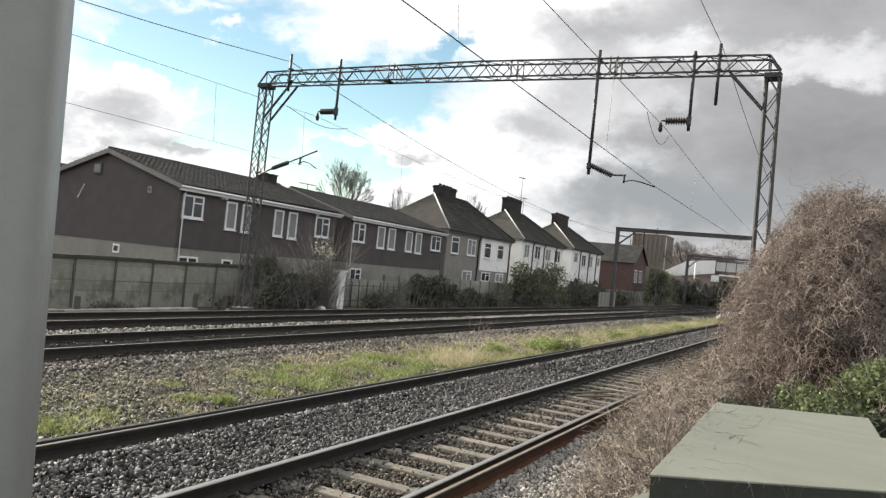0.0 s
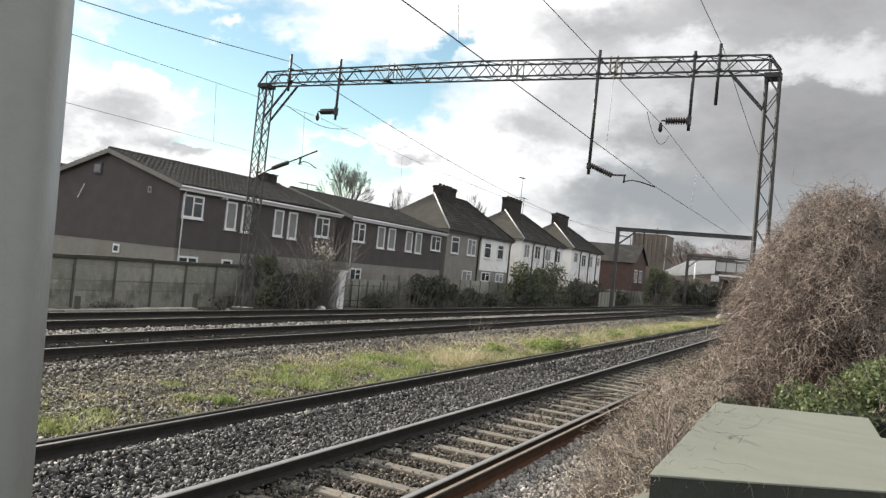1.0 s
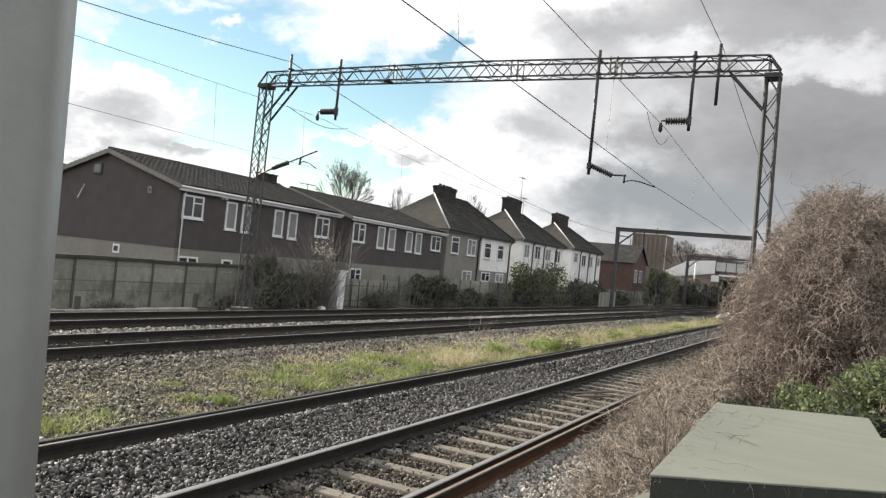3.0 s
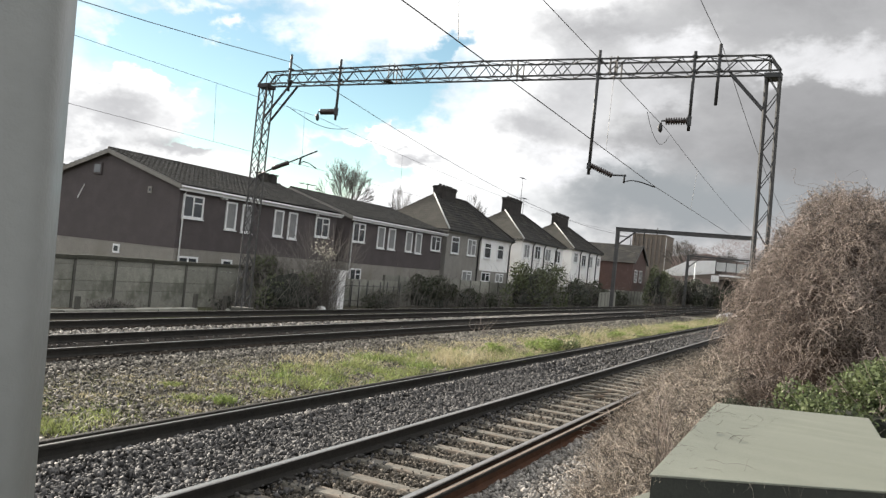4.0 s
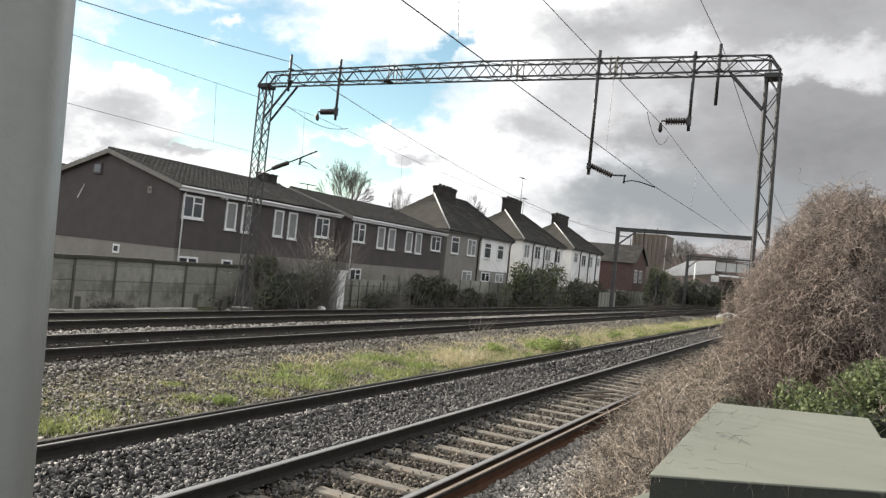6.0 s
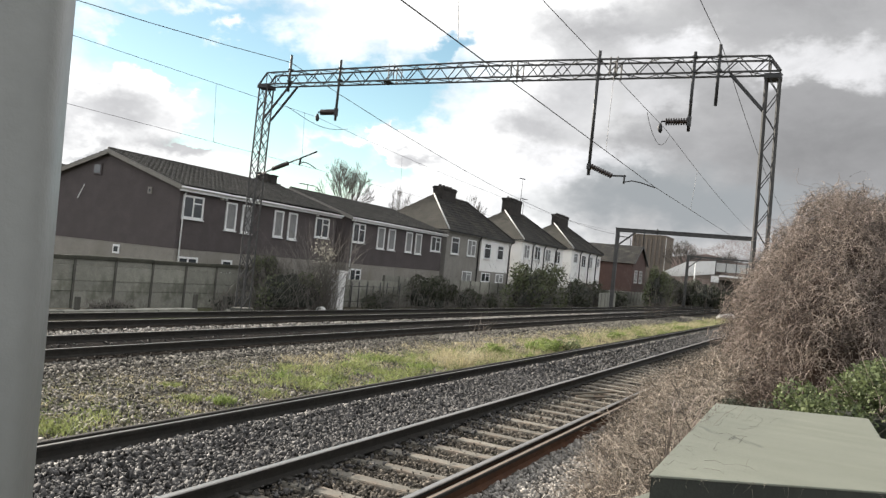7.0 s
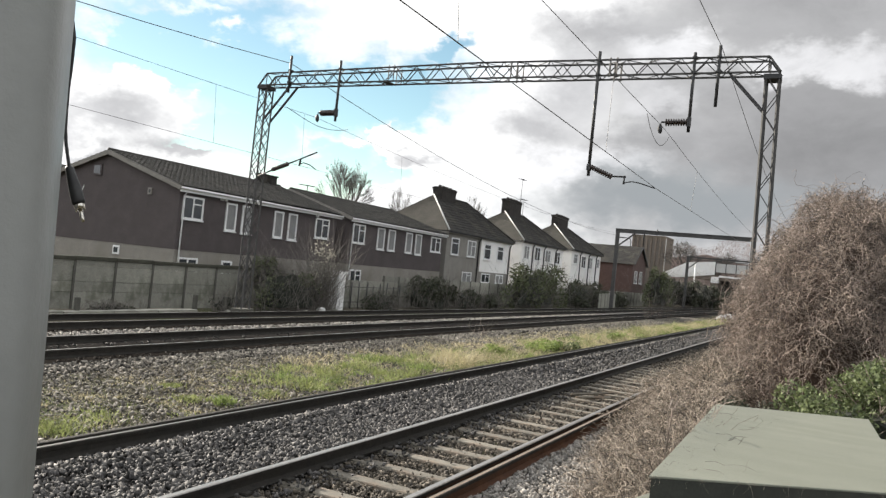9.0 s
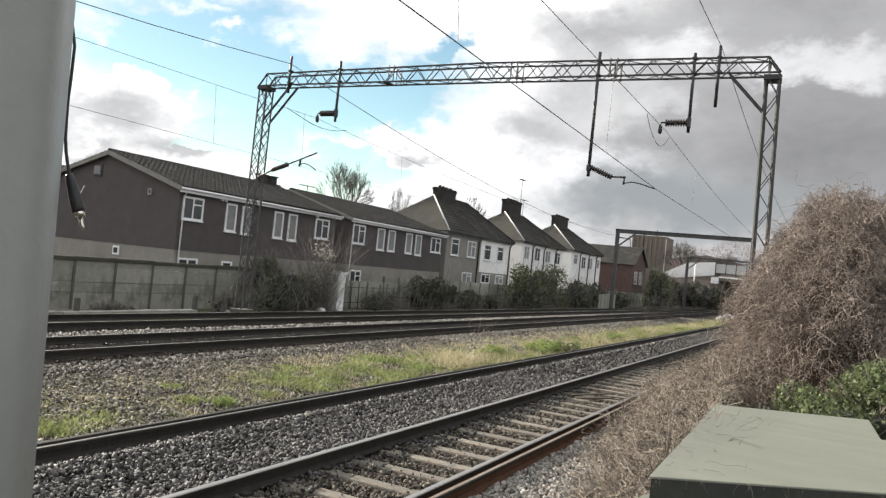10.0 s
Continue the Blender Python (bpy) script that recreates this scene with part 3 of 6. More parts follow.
def wire(rows, r, label, n=16):
    """A hanging wire through support points, sagging between them; rows are points, with the sag after each."""
    pts = []
    for (p, sag), (q2, _) in zip(rows, rows[1:]):
        pts += [wire_at([(p, sag), (q2, 0)], p[1] + (q2[1] - p[1]) * i / n) for i in range(n)]
    pts.append(Vector(rows[-1][0]))
    tagged(new("overhead_wire", rod("overhead_wire", pts, r, WIRE, 6)), label, "wire", "overhead wires")
    return rows


def wires():
    Y = 22.03
    wire([((-18.23, -30, 9.3), 1.55), ((-18.23, Y, 9.12), 1.02), ((-19.1, 74, 7.0), 0.5), ((-19.6, 118, 7.0), 0)], 0.012, "dark feeder wire carried over the gantry top")
    cat_far = wire([((-16.9, -30, 7.1), 0.25), ((-16.88, Y, 7.14), 0.78), ((-16.4, 74, 7.0), 0)], 0.0062, "thin catenary wire over the far track")
    con_far = wire([((-16.5, -30, 5.3), 0.0), ((-16.77, Y, 5.29), 0.05), ((-16.4, 74, 5.2), 0)], 0.0055, "thin contact wire over the far track")
    con_near = wire([((-3.55, -30, 5.14), 0.0), ((-4.744, Y, 5.14), 0.0), ((-4.3, 74, 5.1), 0)], 0.008, "contact wire over the near track")
    cat_near = wire([((-4.54, -30, 6.79), 0.0), ((-4.6, Y, 6.79), 0.6), ((-4.6, 74, 6.6), 0)], 0.007, "catenary wire over the near track")
    wire([((-3.34, -30, 9.1), 0.3), ((-3.3, Y, 9.14), 1.4), ((-2.4, 74, 7.8), 0)], 0.010, "earth wire carried over the gantry end")
    wire([((-16.85, 20.4, 7.12), 0.0), ((-16.9, 21.5, 6.95), 0.16), ((-16.75, 23.9, 7.08), 0)], 0.010, "slack jumper loop under the insulator", 8)
    wire([((-4.72, 20.1, 6.85), 0.08), ((-4.8, 21.7, 6.45), 0.2), ((-4.7, 23.0, 6.78), 0)], 0.008, "slack jumper loop beside the insulator", 8)
    for top, low, y in ((cat_far, con_far, 17.1), (cat_far, con_far, 21.4), (cat_far, con_far, 28.2), (cat_near, con_near, 16.2), (cat_near, con_near, 8.5), (cat_near, con_near, 27.8)):
        a, b = wire_at(top, y), wire_at(low, y)
        tagged(new("dropper_wire", rod("dropper_wire", [b, a], 0.0045, WIRE, 5)), "thin dropper between catenary and contact wire", "wire", "droppers")


def far_portal():
    """The next portal along the line: plain square posts and a beam."""
    g = thing("portal_gantry", -19.4, 74, -0.4, "plain grey steel portal gantry farther along the line", "gantry")
    for x in (0.32, 12.6):
        post_mesh = block("post", x - 0.17, x + 0.17, -0.15, 0.15, 0, 7.7, STEEL, 0.02)
        part("post", post_mesh, g)
        part("base_plate", block("base_plate", x - 0.35, x + 0.35, -0.35, 0.35, -0.1, 0.06, PANEL, 0.02), g)
    part("beam", block("beam", 0.12, 12.8, -0.15, 0.15, 7.68, 8.02, STEEL, 0.02), g)
    for y in (-0.16, 0.16):
        part("flange", block("flange", 0.10, 12.82, y - 0.05, y + 0.05, 8.022, 8.06, STEEL), g)
    bar("knee_brace", (0.5, 0, 6.45), (2.0, 0, 7.7), 0.13, STEEL, g)
    for x, z0, z1 in ((2.9, 6.6, 8.1), (4.1, 7.6, 8.2)):
        part("drop_tube", rod("drop_tube", [(x, -0.22, z0), (x, -0.22, z1)], 0.05, DARK_STEEL), g)


gantry()
supports()
wires()
far_portal()


# ---- houses ----
def window(house, x, y0, y1, z0, z1, bars=1, transom=True, glass=None, face=1):
    """A white window in a wall that faces +x: outer frame, panes, mullions."""
    w = 0.10
    fr_mesh = bmesh.new()

    def add(ya, yb, za, zb, xa, xb):
        r = bmesh.ops.create_cube(fr_mesh, size=1)
        for v in r["verts"]:
            v.co = Vector(((xa + xb) / 2 + v.co.x * (xb - xa), (ya + yb) / 2 + v.co.y * (yb - ya), (za + zb) / 2 + v.co.z * (zb - za)))
    add(y0, y1, z0, z0 + w, x, x + 0.07)
    add(y0, y1, z1 - w, z1, x, x + 0.07)
    add(y0, y0 + w, z0 + w, z1 - w, x, x + 0.07)
    add(y1 - w, y1, z0 + w, z1 - w, x, x + 0.07)
    me = bpy.data.meshes.new("window")
    fr_mesh.to_mesh(me)
    fr_mesh.free()
    me.materials.append(UPVC)
    win = part("window", me, house)
    n = bars + 1
    for i in range(n):
        a = y0 + w + (y1 - y0 - 2 * w) * i / n
        b = y0 + w + (y1 - y0 - 2 * w) * (i + 1) / n
        part("pane", block("pane", x + 0.005, x + 0.025, a, b, z0 + w, z1 - w, glass or GLASS), win)
        if i:
            part("mullion", block("mullion", x + 0.026, x + 0.065, a - 0.04, a + 0.04, z0 + w, z1 - w, UPVC), win)
        if transom and i == n - 1:
            zt = z1 - (z1 - z0) * 0.32
            part("transom", block("transom", x + 0.026, x + 0.06, a, b, zt - 0.03, zt + 0.03, UPVC), win)
    part("sill", block("sill", x, x + 0.14, y0 - 0.03, y1 + 0.03, z0 - 0.06, z0 - 0.004, UPVC, 0.01), win)
    return win


def slope_mesh(name, e0, e1, r1, r0, mat, rib=0.32, course=0.34, thick=0.05):
    """A roof slope between its eaves e0-e1 and ridge r0-r1 as lapped courses of ribbed tiles."""
    e0, e1, r0, r1 = Vector(e0), Vector(e1), Vector(r0), Vector(r1)
    up = ((r0 + r1) / 2 - (e0 + e1) / 2)
    nrm = (e1 - e0).cross(up).normalized()
    if nrm.z < 0:
        nrm = -nrm
    rows = max(2, int(up.length / course))
    cols = max(2, int((e1 - e0).length / rib))
    verts, faces = [], []
    for j in range(rows):
        for lift, t in ((thick * 0.9, j / rows), (0.0, (j + 1) / rows)):
            a, b = e0.lerp(r0, t), e1.lerp(r1, t)
            for i in range(cols):
                for f, k in ((0.0, 0.0), (0.12, 1.0), (0.34, 1.0), (0.46, 0.0)):
                    s = (i + f) / cols
                    verts.append(a.lerp(b, s) + nrm * (lift + k * 0.6 * thick + 0.02))
            verts.append(b + nrm * (lift + 0.02))
    w = cols * 4 + 1
    for j in range(rows):
        k0, k1 = 2 * j * w, (2 * j + 1) * w
        faces += [(k0 + i, k0 + i + 1, k1 + i + 1, k1 + i) for i in range(w - 1)]
        if j + 1 < rows:
            k2 = (2 * j + 2) * w
            faces += [(k1 + i, k1 + i + 1, k2 + i + 1, k2 + i) for i in range(w - 1)]
    k = len(verts)
    verts += [e0 - nrm * 0.03, e1 - nrm * 0.03, r1 - nrm * 0.03, r0 - nrm * 0.03]
    faces.append((k + 3, k + 2, k + 1, k))
    return mesh_of(name, verts, faces, mat)


def brick_terrace(y0, y1, wins, label, left_slope=True):
    """Two-storey block: dark brick over pebbledash, pitched roof along the line; its front is at x = -30."""
    X, depth, base, floor1, eave, ridge = -30.0, 10.6, -0.6, 1.80, 5.05, 6.68
    h = thing("brick_house", X, y0, base, label, "house", "brick houses")
    L = y1 - y0

    def z(v):
        return v - base
    # upper and lower wall as closed shells
    verts, faces = [], []
    part("lower_wall", block("lower_wall", -depth + 0.02, -0.02, 0.02, L - 0.02, 0, z(floor1), PEBBLE), h, "grey pebbledash lower wall")
    m = -depth / 2
    prof = [(0, z(floor1)), (0, z(eave)), (m, z(ridge) - 0.06), (-depth, z(eave)), (-depth, z(floor1))]
    verts = [(x, y, zz) for y in (0, L) for x, zz in prof]
    faces = [(0, 1, 2, 3, 4), (9, 8, 7, 6, 5)] + [(i, i + 5, (i + 1) % 5 + 5, (i + 1) % 5) for i in range(5)]
    part("upper_wall", mesh_of("upper_wall", verts, faces, BRICK), h, "dark brown brick upper wall")
    o, ov = 0.32, 0.25
    k = (ridge - eave) / (depth / 2)
    roof = part("roof", slope_mesh("roof", (o, -ov, z(eave) - o * k + 0.08), (o, L + ov, z(eave) - o * k + 0.08), (m, L + ov, z(ridge) + 0.06), (m, -ov, z(ridge) + 0.06), TILE), h, "brown tiled roof")
    part("rear_slope", slope_mesh("rear_slope", (-depth - o, L + ov, z(eave) - o * k + 0.08), (-depth - o, -ov, z(eave) - o * k + 0.08), (m, -ov, z(ridge) + 0.06), (m, L + ov, z(ridge) + 0.06), TILE), roof)
    part("ridge_tile", rod("ridge_tile", [(m, -ov, z(ridge) + 0.09), (m, L + ov, z(ridge) + 0.09)], 0.1, TILE, 10), roof)
    for yy in (-ov, L + ov):
        for xa in (o, -depth - o):
            bar("bargeboard", (xa, yy, z(eave) - o * k - 0.02), (m, yy, z(ridge) - 0.04), 0.05, GREY_RENDER, roof, 0.24)
    part("fascia", block("fascia", o - 0.08, o - 0.03, -ov, L + ov, z(eave) - 0.30, z(eave) - 0.09, UPVC), roof, "white fascia board")
    part("gutter", rod("gutter", [(o + 0.05, -ov, z(eave) - 0.10), (o + 0.05, L + ov, z(eave) - 0.14)], 0.062, UPVC, 8), roof, "white gutter")
    part("downpipe", rod("downpipe", [(o, 0.28, z(eave) - 0.15), (0.08, 0.28, z(eave) - 0.45), (0.08, 0.28, 0.2)], 0.045, UPVC, 8), h, "white downpipe")
    for (ya, yb, za, zb, n, net) in wins:
        window(h, 0.0 if za > floor1 else -0.02, ya - y0, yb - y0, z(za), z(zb), n, n > 0, NET if net else GLASS)
    return h


def hip_house(y0, y1, eave, ridge, run, front, colours, wins, label, stack, pipes=(6.6, 14.3)):
    """A pair of semi-detached houses under one hipped roof; front at x = front."""
    base = -0.6
    h = thing("semi_detached_house", front, y0, base, label, "house", "semi-detached houses")
    L, depth = y1 - y0, 2 * run

    def z(v):
        return v - base
    half = L * 0.5
    part("wall", block("wall", -depth, 0, 0, half, 0, z(eave), colours[0]), h)
    part("wall", block("wall", -depth, 0, half, L, 0, z(eave), colours[1]), h)
    if colours[2]:
        part("wall_base", block("wall_base", -depth, 0.03, half, L + 0.02, 0, z(2.15), colours[2]), h, "grey render plinth")
    o = 0.3
    k = (ridge - eave) / run
    c = [(o, -o), (o, L + o), (-depth - o, L + o), (-depth - o, -o)]
    ze = z(eave) - o * k * 0.5
    c = [Vector((a, b, ze)) for a, b in c]
    r0, r1 = Vector((-run, run, z(ridge))), Vector((-run, L - run, z(ridge)))
    # front slope is coloured near black because it faces away from the sun
    roof = part("roof", slope_mesh("roof", c[0], c[1], r1, r0, SLATE, 0.4, 0.4), h, "dark tiled hipped roof")
    part("rear_slope", slope_mesh("rear_slope", c[2], c[3], r0, r1, SLATE, 0.6, 0.6), roof)
    part("hip_slope", slope_mesh("hip_slope", c[3], c[0], r0 + Vector((0.03, 0, 0)), r0 - Vector((0.03, 0, 0)), TILE_BROWN, 0.3, 0.3, 0.015), roof, "paler brown hip slope")
    part("hip_slope", slope_mesh("hip_slope", c[1], c[2], r1 - Vector((0.03, 0, 0)), r1 + Vector((0.03, 0, 0)), SLATE, 0.4, 0.4), roof)
    up = Vector((0, 0, 0.08))
    for a, b, mt in ((c[0], r0, PALE_PANEL), (c[1], r1, SLATE), (r0, r1, SLATE)):
        part("ridge_tile", rod("ridge_tile", [a + up, b + up], 0.07 if mt is PALE_PANEL else 0.11, mt, 8), roof)
    part("soffit", block("soffit", -depth - o + 0.05, o - 0.05, -o + 0.05, L + o - 0.05, ze - 0.2, ze - 0.06, GREY_RENDER), roof)
    part("gutter", rod("gutter", [(o + 0.04, -o, ze - 0.05), (o + 0.04, L + o, ze - 0.05)], 0.06, DARK_STEEL, 8), roof)
    for yy in pipes:
        part("downpipe", rod("downpipe", [(o, yy, ze - 0.12), (0.1, yy, ze - 0.55), (0.1, yy, 0.1)], 0.07, DARK_STEEL, 8), h, "black downpipe")
    # chimney stack with its cap and pots
    sy, sw, sh = stack
    ch = part("chimney", block("chimney", -run - 0.5, -run + 0.5, sy, sy + sw, z(ridge) - 1.2, z(sh) - 0.45, SOOT_BRICK), h, "soot-dark brick chimney stack")
    for grow, za, zb in ((0.03, 0.446, 0.30), (0.08, 0.296, 0.12)):
        part("corbel", block("corbel", -run - 0.5 - grow, -run + 0.5 + grow, sy - grow, sy + sw + grow, z(sh) - za, z(sh) - zb, SOOT_BRICK, 0.02), ch)
    part("chimney_cap", block("chimney_cap", -run - 0.52, -run + 0.52, sy, sy + sw, z(sh) - 0.116, z(sh) - 0.04, SOOT_BRICK, 0.05), ch)
    for i in range(4):
        yy = sy + sw * (i + 0.5) / 4
        part("chimney_pot", rod("chimney_pot", [(-run, yy, z(sh) - 0.05), (-run, yy, z(sh) + 0.1), (-run, yy, z(sh) + 0.13)], [0.17, 0.14, 0.16], SOOT_BRICK, 10), ch)
    for (ya, yb, za, zb, n) in wins:
        window(h, 0.0 if not (colours[2] and za < 2.1 and ya - y0 > half) else 0.03, ya - y0, yb - y0, z(za), z(zb), n, True, NET if (ya * 7) % 2 > 1 else GLASS)
    return h


first = brick_terrace(28.7, 42.6, [(28.95, 30.4, 3.4, 4.6, 1, 0), (32.1, 32.95, 3.05, 4.6, 0, 1), (33.4, 34.25, 3.0, 4.6, 0, 1), (36.2, 37.05, 3.0, 4.6, 0, 1), (37.55, 38.4, 2.95, 4.6, 0, 1),
                           (40.3, 41.8, 3.3, 4.6, 1, 0), (29.0, 30.4, 0.2, 1.42, 1, 0), (32.2, 33.0, 0.6, 1.4, 0, 0)], "dark brown brick block with a tiled roof behind a fence")
for x0, x1, z0, z1, mt in ((-34.4, -33.9, 1.2, 1.68, UPVC), (-32.25, -31.95, 4.5, 4.86, GREY_RENDER), (-36.6, -35.9, 5.35, 6.0, BRICK)):
    vent = part("wall_vent", block("wall_vent", x0 + 30, x1 + 30, -0.06, -0.003, z0 + 0.6, z1 + 0.6, mt, 0.01), first)
    part("vent_grille", block("vent_grille", x0 + 30.1, x1 + 29.9, -0.075, -0.062, z0 + 0.7, z1 + 0.5, GLASS), vent)
bar("aerial_bracket", (-7.6, -0.06, 4.6), (-6.9, -0.25, 5.35), 0.04, UPVC, first)
for yy in (3.2, 2.9, 11.6):
    part("wall_lamp", block("wall_lamp", 0.003, 0.16, yy, yy + 0.14, 5.25, 5.37, UPVC, 0.02), first)
second = brick_terrace(44.3, 58.4, [(44.65, 46.2, 3.3, 4.65, 1, 0), (47.9, 48.9, 3.05, 4.65, 0, 1), (49.45, 50.45, 3.05, 4.65, 0, 1), (52.1, 53.1, 3.05, 4.65, 0, 1), (53.65, 54.65, 3.0, 4.65, 0, 1),
                           (56.3, 58.0, 3.4, 4.65, 1, 0), (44.8, 46.2, 0.2, 1.45, 1, 0)], "second dark brick block in line with the first")
for house, yy in ((first, 11.9), (first, 12.9)):
    stub = part("ridge_stack", block("ridge_stack", -5.6, -5.0, yy, yy + 0.55, 7.0, 7.85, SLATE, 0.03), house, "small dark stack on the ridge")
    part("stack_cap", block("stack_cap", -5.66, -4.94, yy - 0.06, yy + 0.61, 7.86, 7.95, SLATE, 0.02), stub)
hip_house(59.2, 73.8, 5.55, 8.8, 3.7, -30.0, (GREY_RENDER, WHITE_RENDER, GREY_RENDER), [(60.1, 61.6, 3.4, 4.9, 0), (63.4, 65.2, 3.4, 4.9, 1), (67.2, 68.8, 3.35, 4.85, 0), (70.4, 72.0, 3.4, 4.85, 0), (62.8, 64.8, 1.0, 2.0, 1),
           (67.0, 69.0, 1.1, 2.0, 1), (70.5, 72.4, 1.1, 2.0, 1)], "pair of houses, one grey rendered and one painted white", (4.4, 2.9, 9.75))
hip_house(77.05, 91.0, 6.0, 9.2, 4.1, -30.0, (WHITE_RENDER, WHITE_RENDER, None), [(77.7, 79.3, 3.95, 5.45, 1), (81.0, 82.8, 3.95, 5.5, 1), (84.5, 86.4, 3.95, 5.4, 1), (88.1, 89.9, 3.9, 5.4, 1), (78.0, 79.6, 0.9, 2.3, 1),
           (81.2, 82.9, 0.9, 2.3, 1)], "white painted pair of houses with a hipped roof", (4.2, 3.6, 10.8), (3.2, 6.9, 11.0))
hip_house(94.6, 108.2, 6.2, 9.4, 4.2, -30.0, (WHITE_RENDER, WHITE_RENDER, None), [(95.4, 97.1, 4.3, 5.6, 0), (98.9, 100.8, 3.9, 5.5, 1), (102.2, 104.0, 3.9, 5.5, 1), (106.2, 107.5, 4.2, 5.5, 0)],
          "far white pair of houses with a hipped roof", (4.4, 4.2, 10.8), (3.5, 7.4, 11.1))


# ---- beyond the houses ----
def branches(n_main, height, spread, seed, trunk_r=0.18, depth=4):
    """Limbs of a bare tree as thin tapered tubes that fork again and again: arrays of the crown."""
    rng = random.Random(seed)
    segs = []

    def grow(p, d, length, r, level):
        bend = (d + Vector((rng.uniform(-1, 1), rng.uniform(-1, 1), rng.uniform(-0.2, 0.5))) * 0.22).normalized()
        mid_p = p + d * length * 0.5
        q2 = mid_p + bend * length * 0.5
        segs.append((p, mid_p, max(r, 0.016), max(r * 0.85, 0.014)))
        segs.append((mid_p, q2, max(r * 0.85, 0.014), max(r * 0.7, 0.011)))
        if level == 0:
            return
        for k in range(3):
            nd = (bend + Vector((rng.uniform(-1, 1), rng.uniform(-1, 1), rng.uniform(-0.5, 0.6))) * spread).normalized()
            start = q2 if k == 0 else mid_p.lerp(q2, rng.uniform(0.1, 1.0))
            grow(start, nd, length * rng.uniform(0.62, 0.86), r * 0.62, level - 1)
    top = Vector((0, 0, height * 0.36))
    for i in range(n_main):
        a = 2 * math.pi * (i + rng.random() * 0.5) / n_main
        out = rng.uniform(0.35, 1.0)
        grow(top + Vector((0, 0, rng.uniform(-0.02, 0.1) * height)), Vector((math.cos(a) * out, math.sin(a) * out, 0.9)).normalized(), height * 0.17, trunk_r * 0.6, depth)
    verts, faces = [], []
    for p, q2, r, s in segs:
        d = (q2 - p).normalized()
        a = d.orthogonal().normalized()
        b = d.cross(a)
        k = len(verts)
        for c, rr in ((p, r), (q2, s)):
            for w in (0, 2.094, 4.189):
                verts.append(c + (a * math.cos(w) + b * math.sin(w)) * rr)
        faces += [(k, k + 1, k + 4, k + 3), (k + 1, k + 2, k + 5, k + 4), (k + 2, k, k + 3, k + 5)]
    return verts, faces


def bare_tree(x, y, z, height, seed, label, n=5, spread=0.62, trunk_r=0.2, width=0.0):
    t = thing("bare_tree", x, y, z, label, "tree", "bare trees")
    verts, faces = branches(n, height, spread, seed, trunk_r, 5 if width else 4)
    fork, high = height * 0.3, max(v.z for v in verts)
    lift = (height - fork) / (high - fork)
    reach = sorted(math.hypot(v.x, v.y) for v in verts)[int(len(verts) * 0.97)]
    wide = width * 0.5 / reach if width else 0.72
    verts = [Vector((v.x * wide, v.y * wide, fork + (v.z - fork) * lift)) for v in verts]
    part("trunk", rod("trunk", [(0, 0, -0.3), (0.03, 0, height * 0.2), (0, 0.02, height * 0.4)], [trunk_r * 1.3, trunk_r, trunk_r * 0.7], BARK, 8), t)
    part("crown", mesh_of("crown", verts, faces, BARK), t, "leafless twig crown")
    return t


bare_tree(-51.7, 75, -0.6, 14.5, 21, "bare winter tree rising behind the brick houses", 8, 0.6, 0.2, 6.6)
bare_tree(-56.3, 96, -0.6, 13.95, 8, "bare winter tree behind the far houses", 6, 0.6, 0.12, 5.0)
bare_tree(-48.0, 100, -0.6, 13.95, 5, "bare winter tree behind a chimney", 6, 0.6, 0.12, 5.4)
bare_tree(-62.0, 52, -0.6, 11.2, 6, "bare winter tree behind the tiled roof", 4, 0.7, 0.1)
bare_tree(-28.4, 165, -0.6, 13.7, 12, "bare winter tree beyond the bridge", 7, 0.8, 0.2, 8.0)
bare_tree(-21.5, 172, -0.6, 12.6, 13, "bare winter tree beyond the bridge", 7, 0.8, 0.2, 7.0)


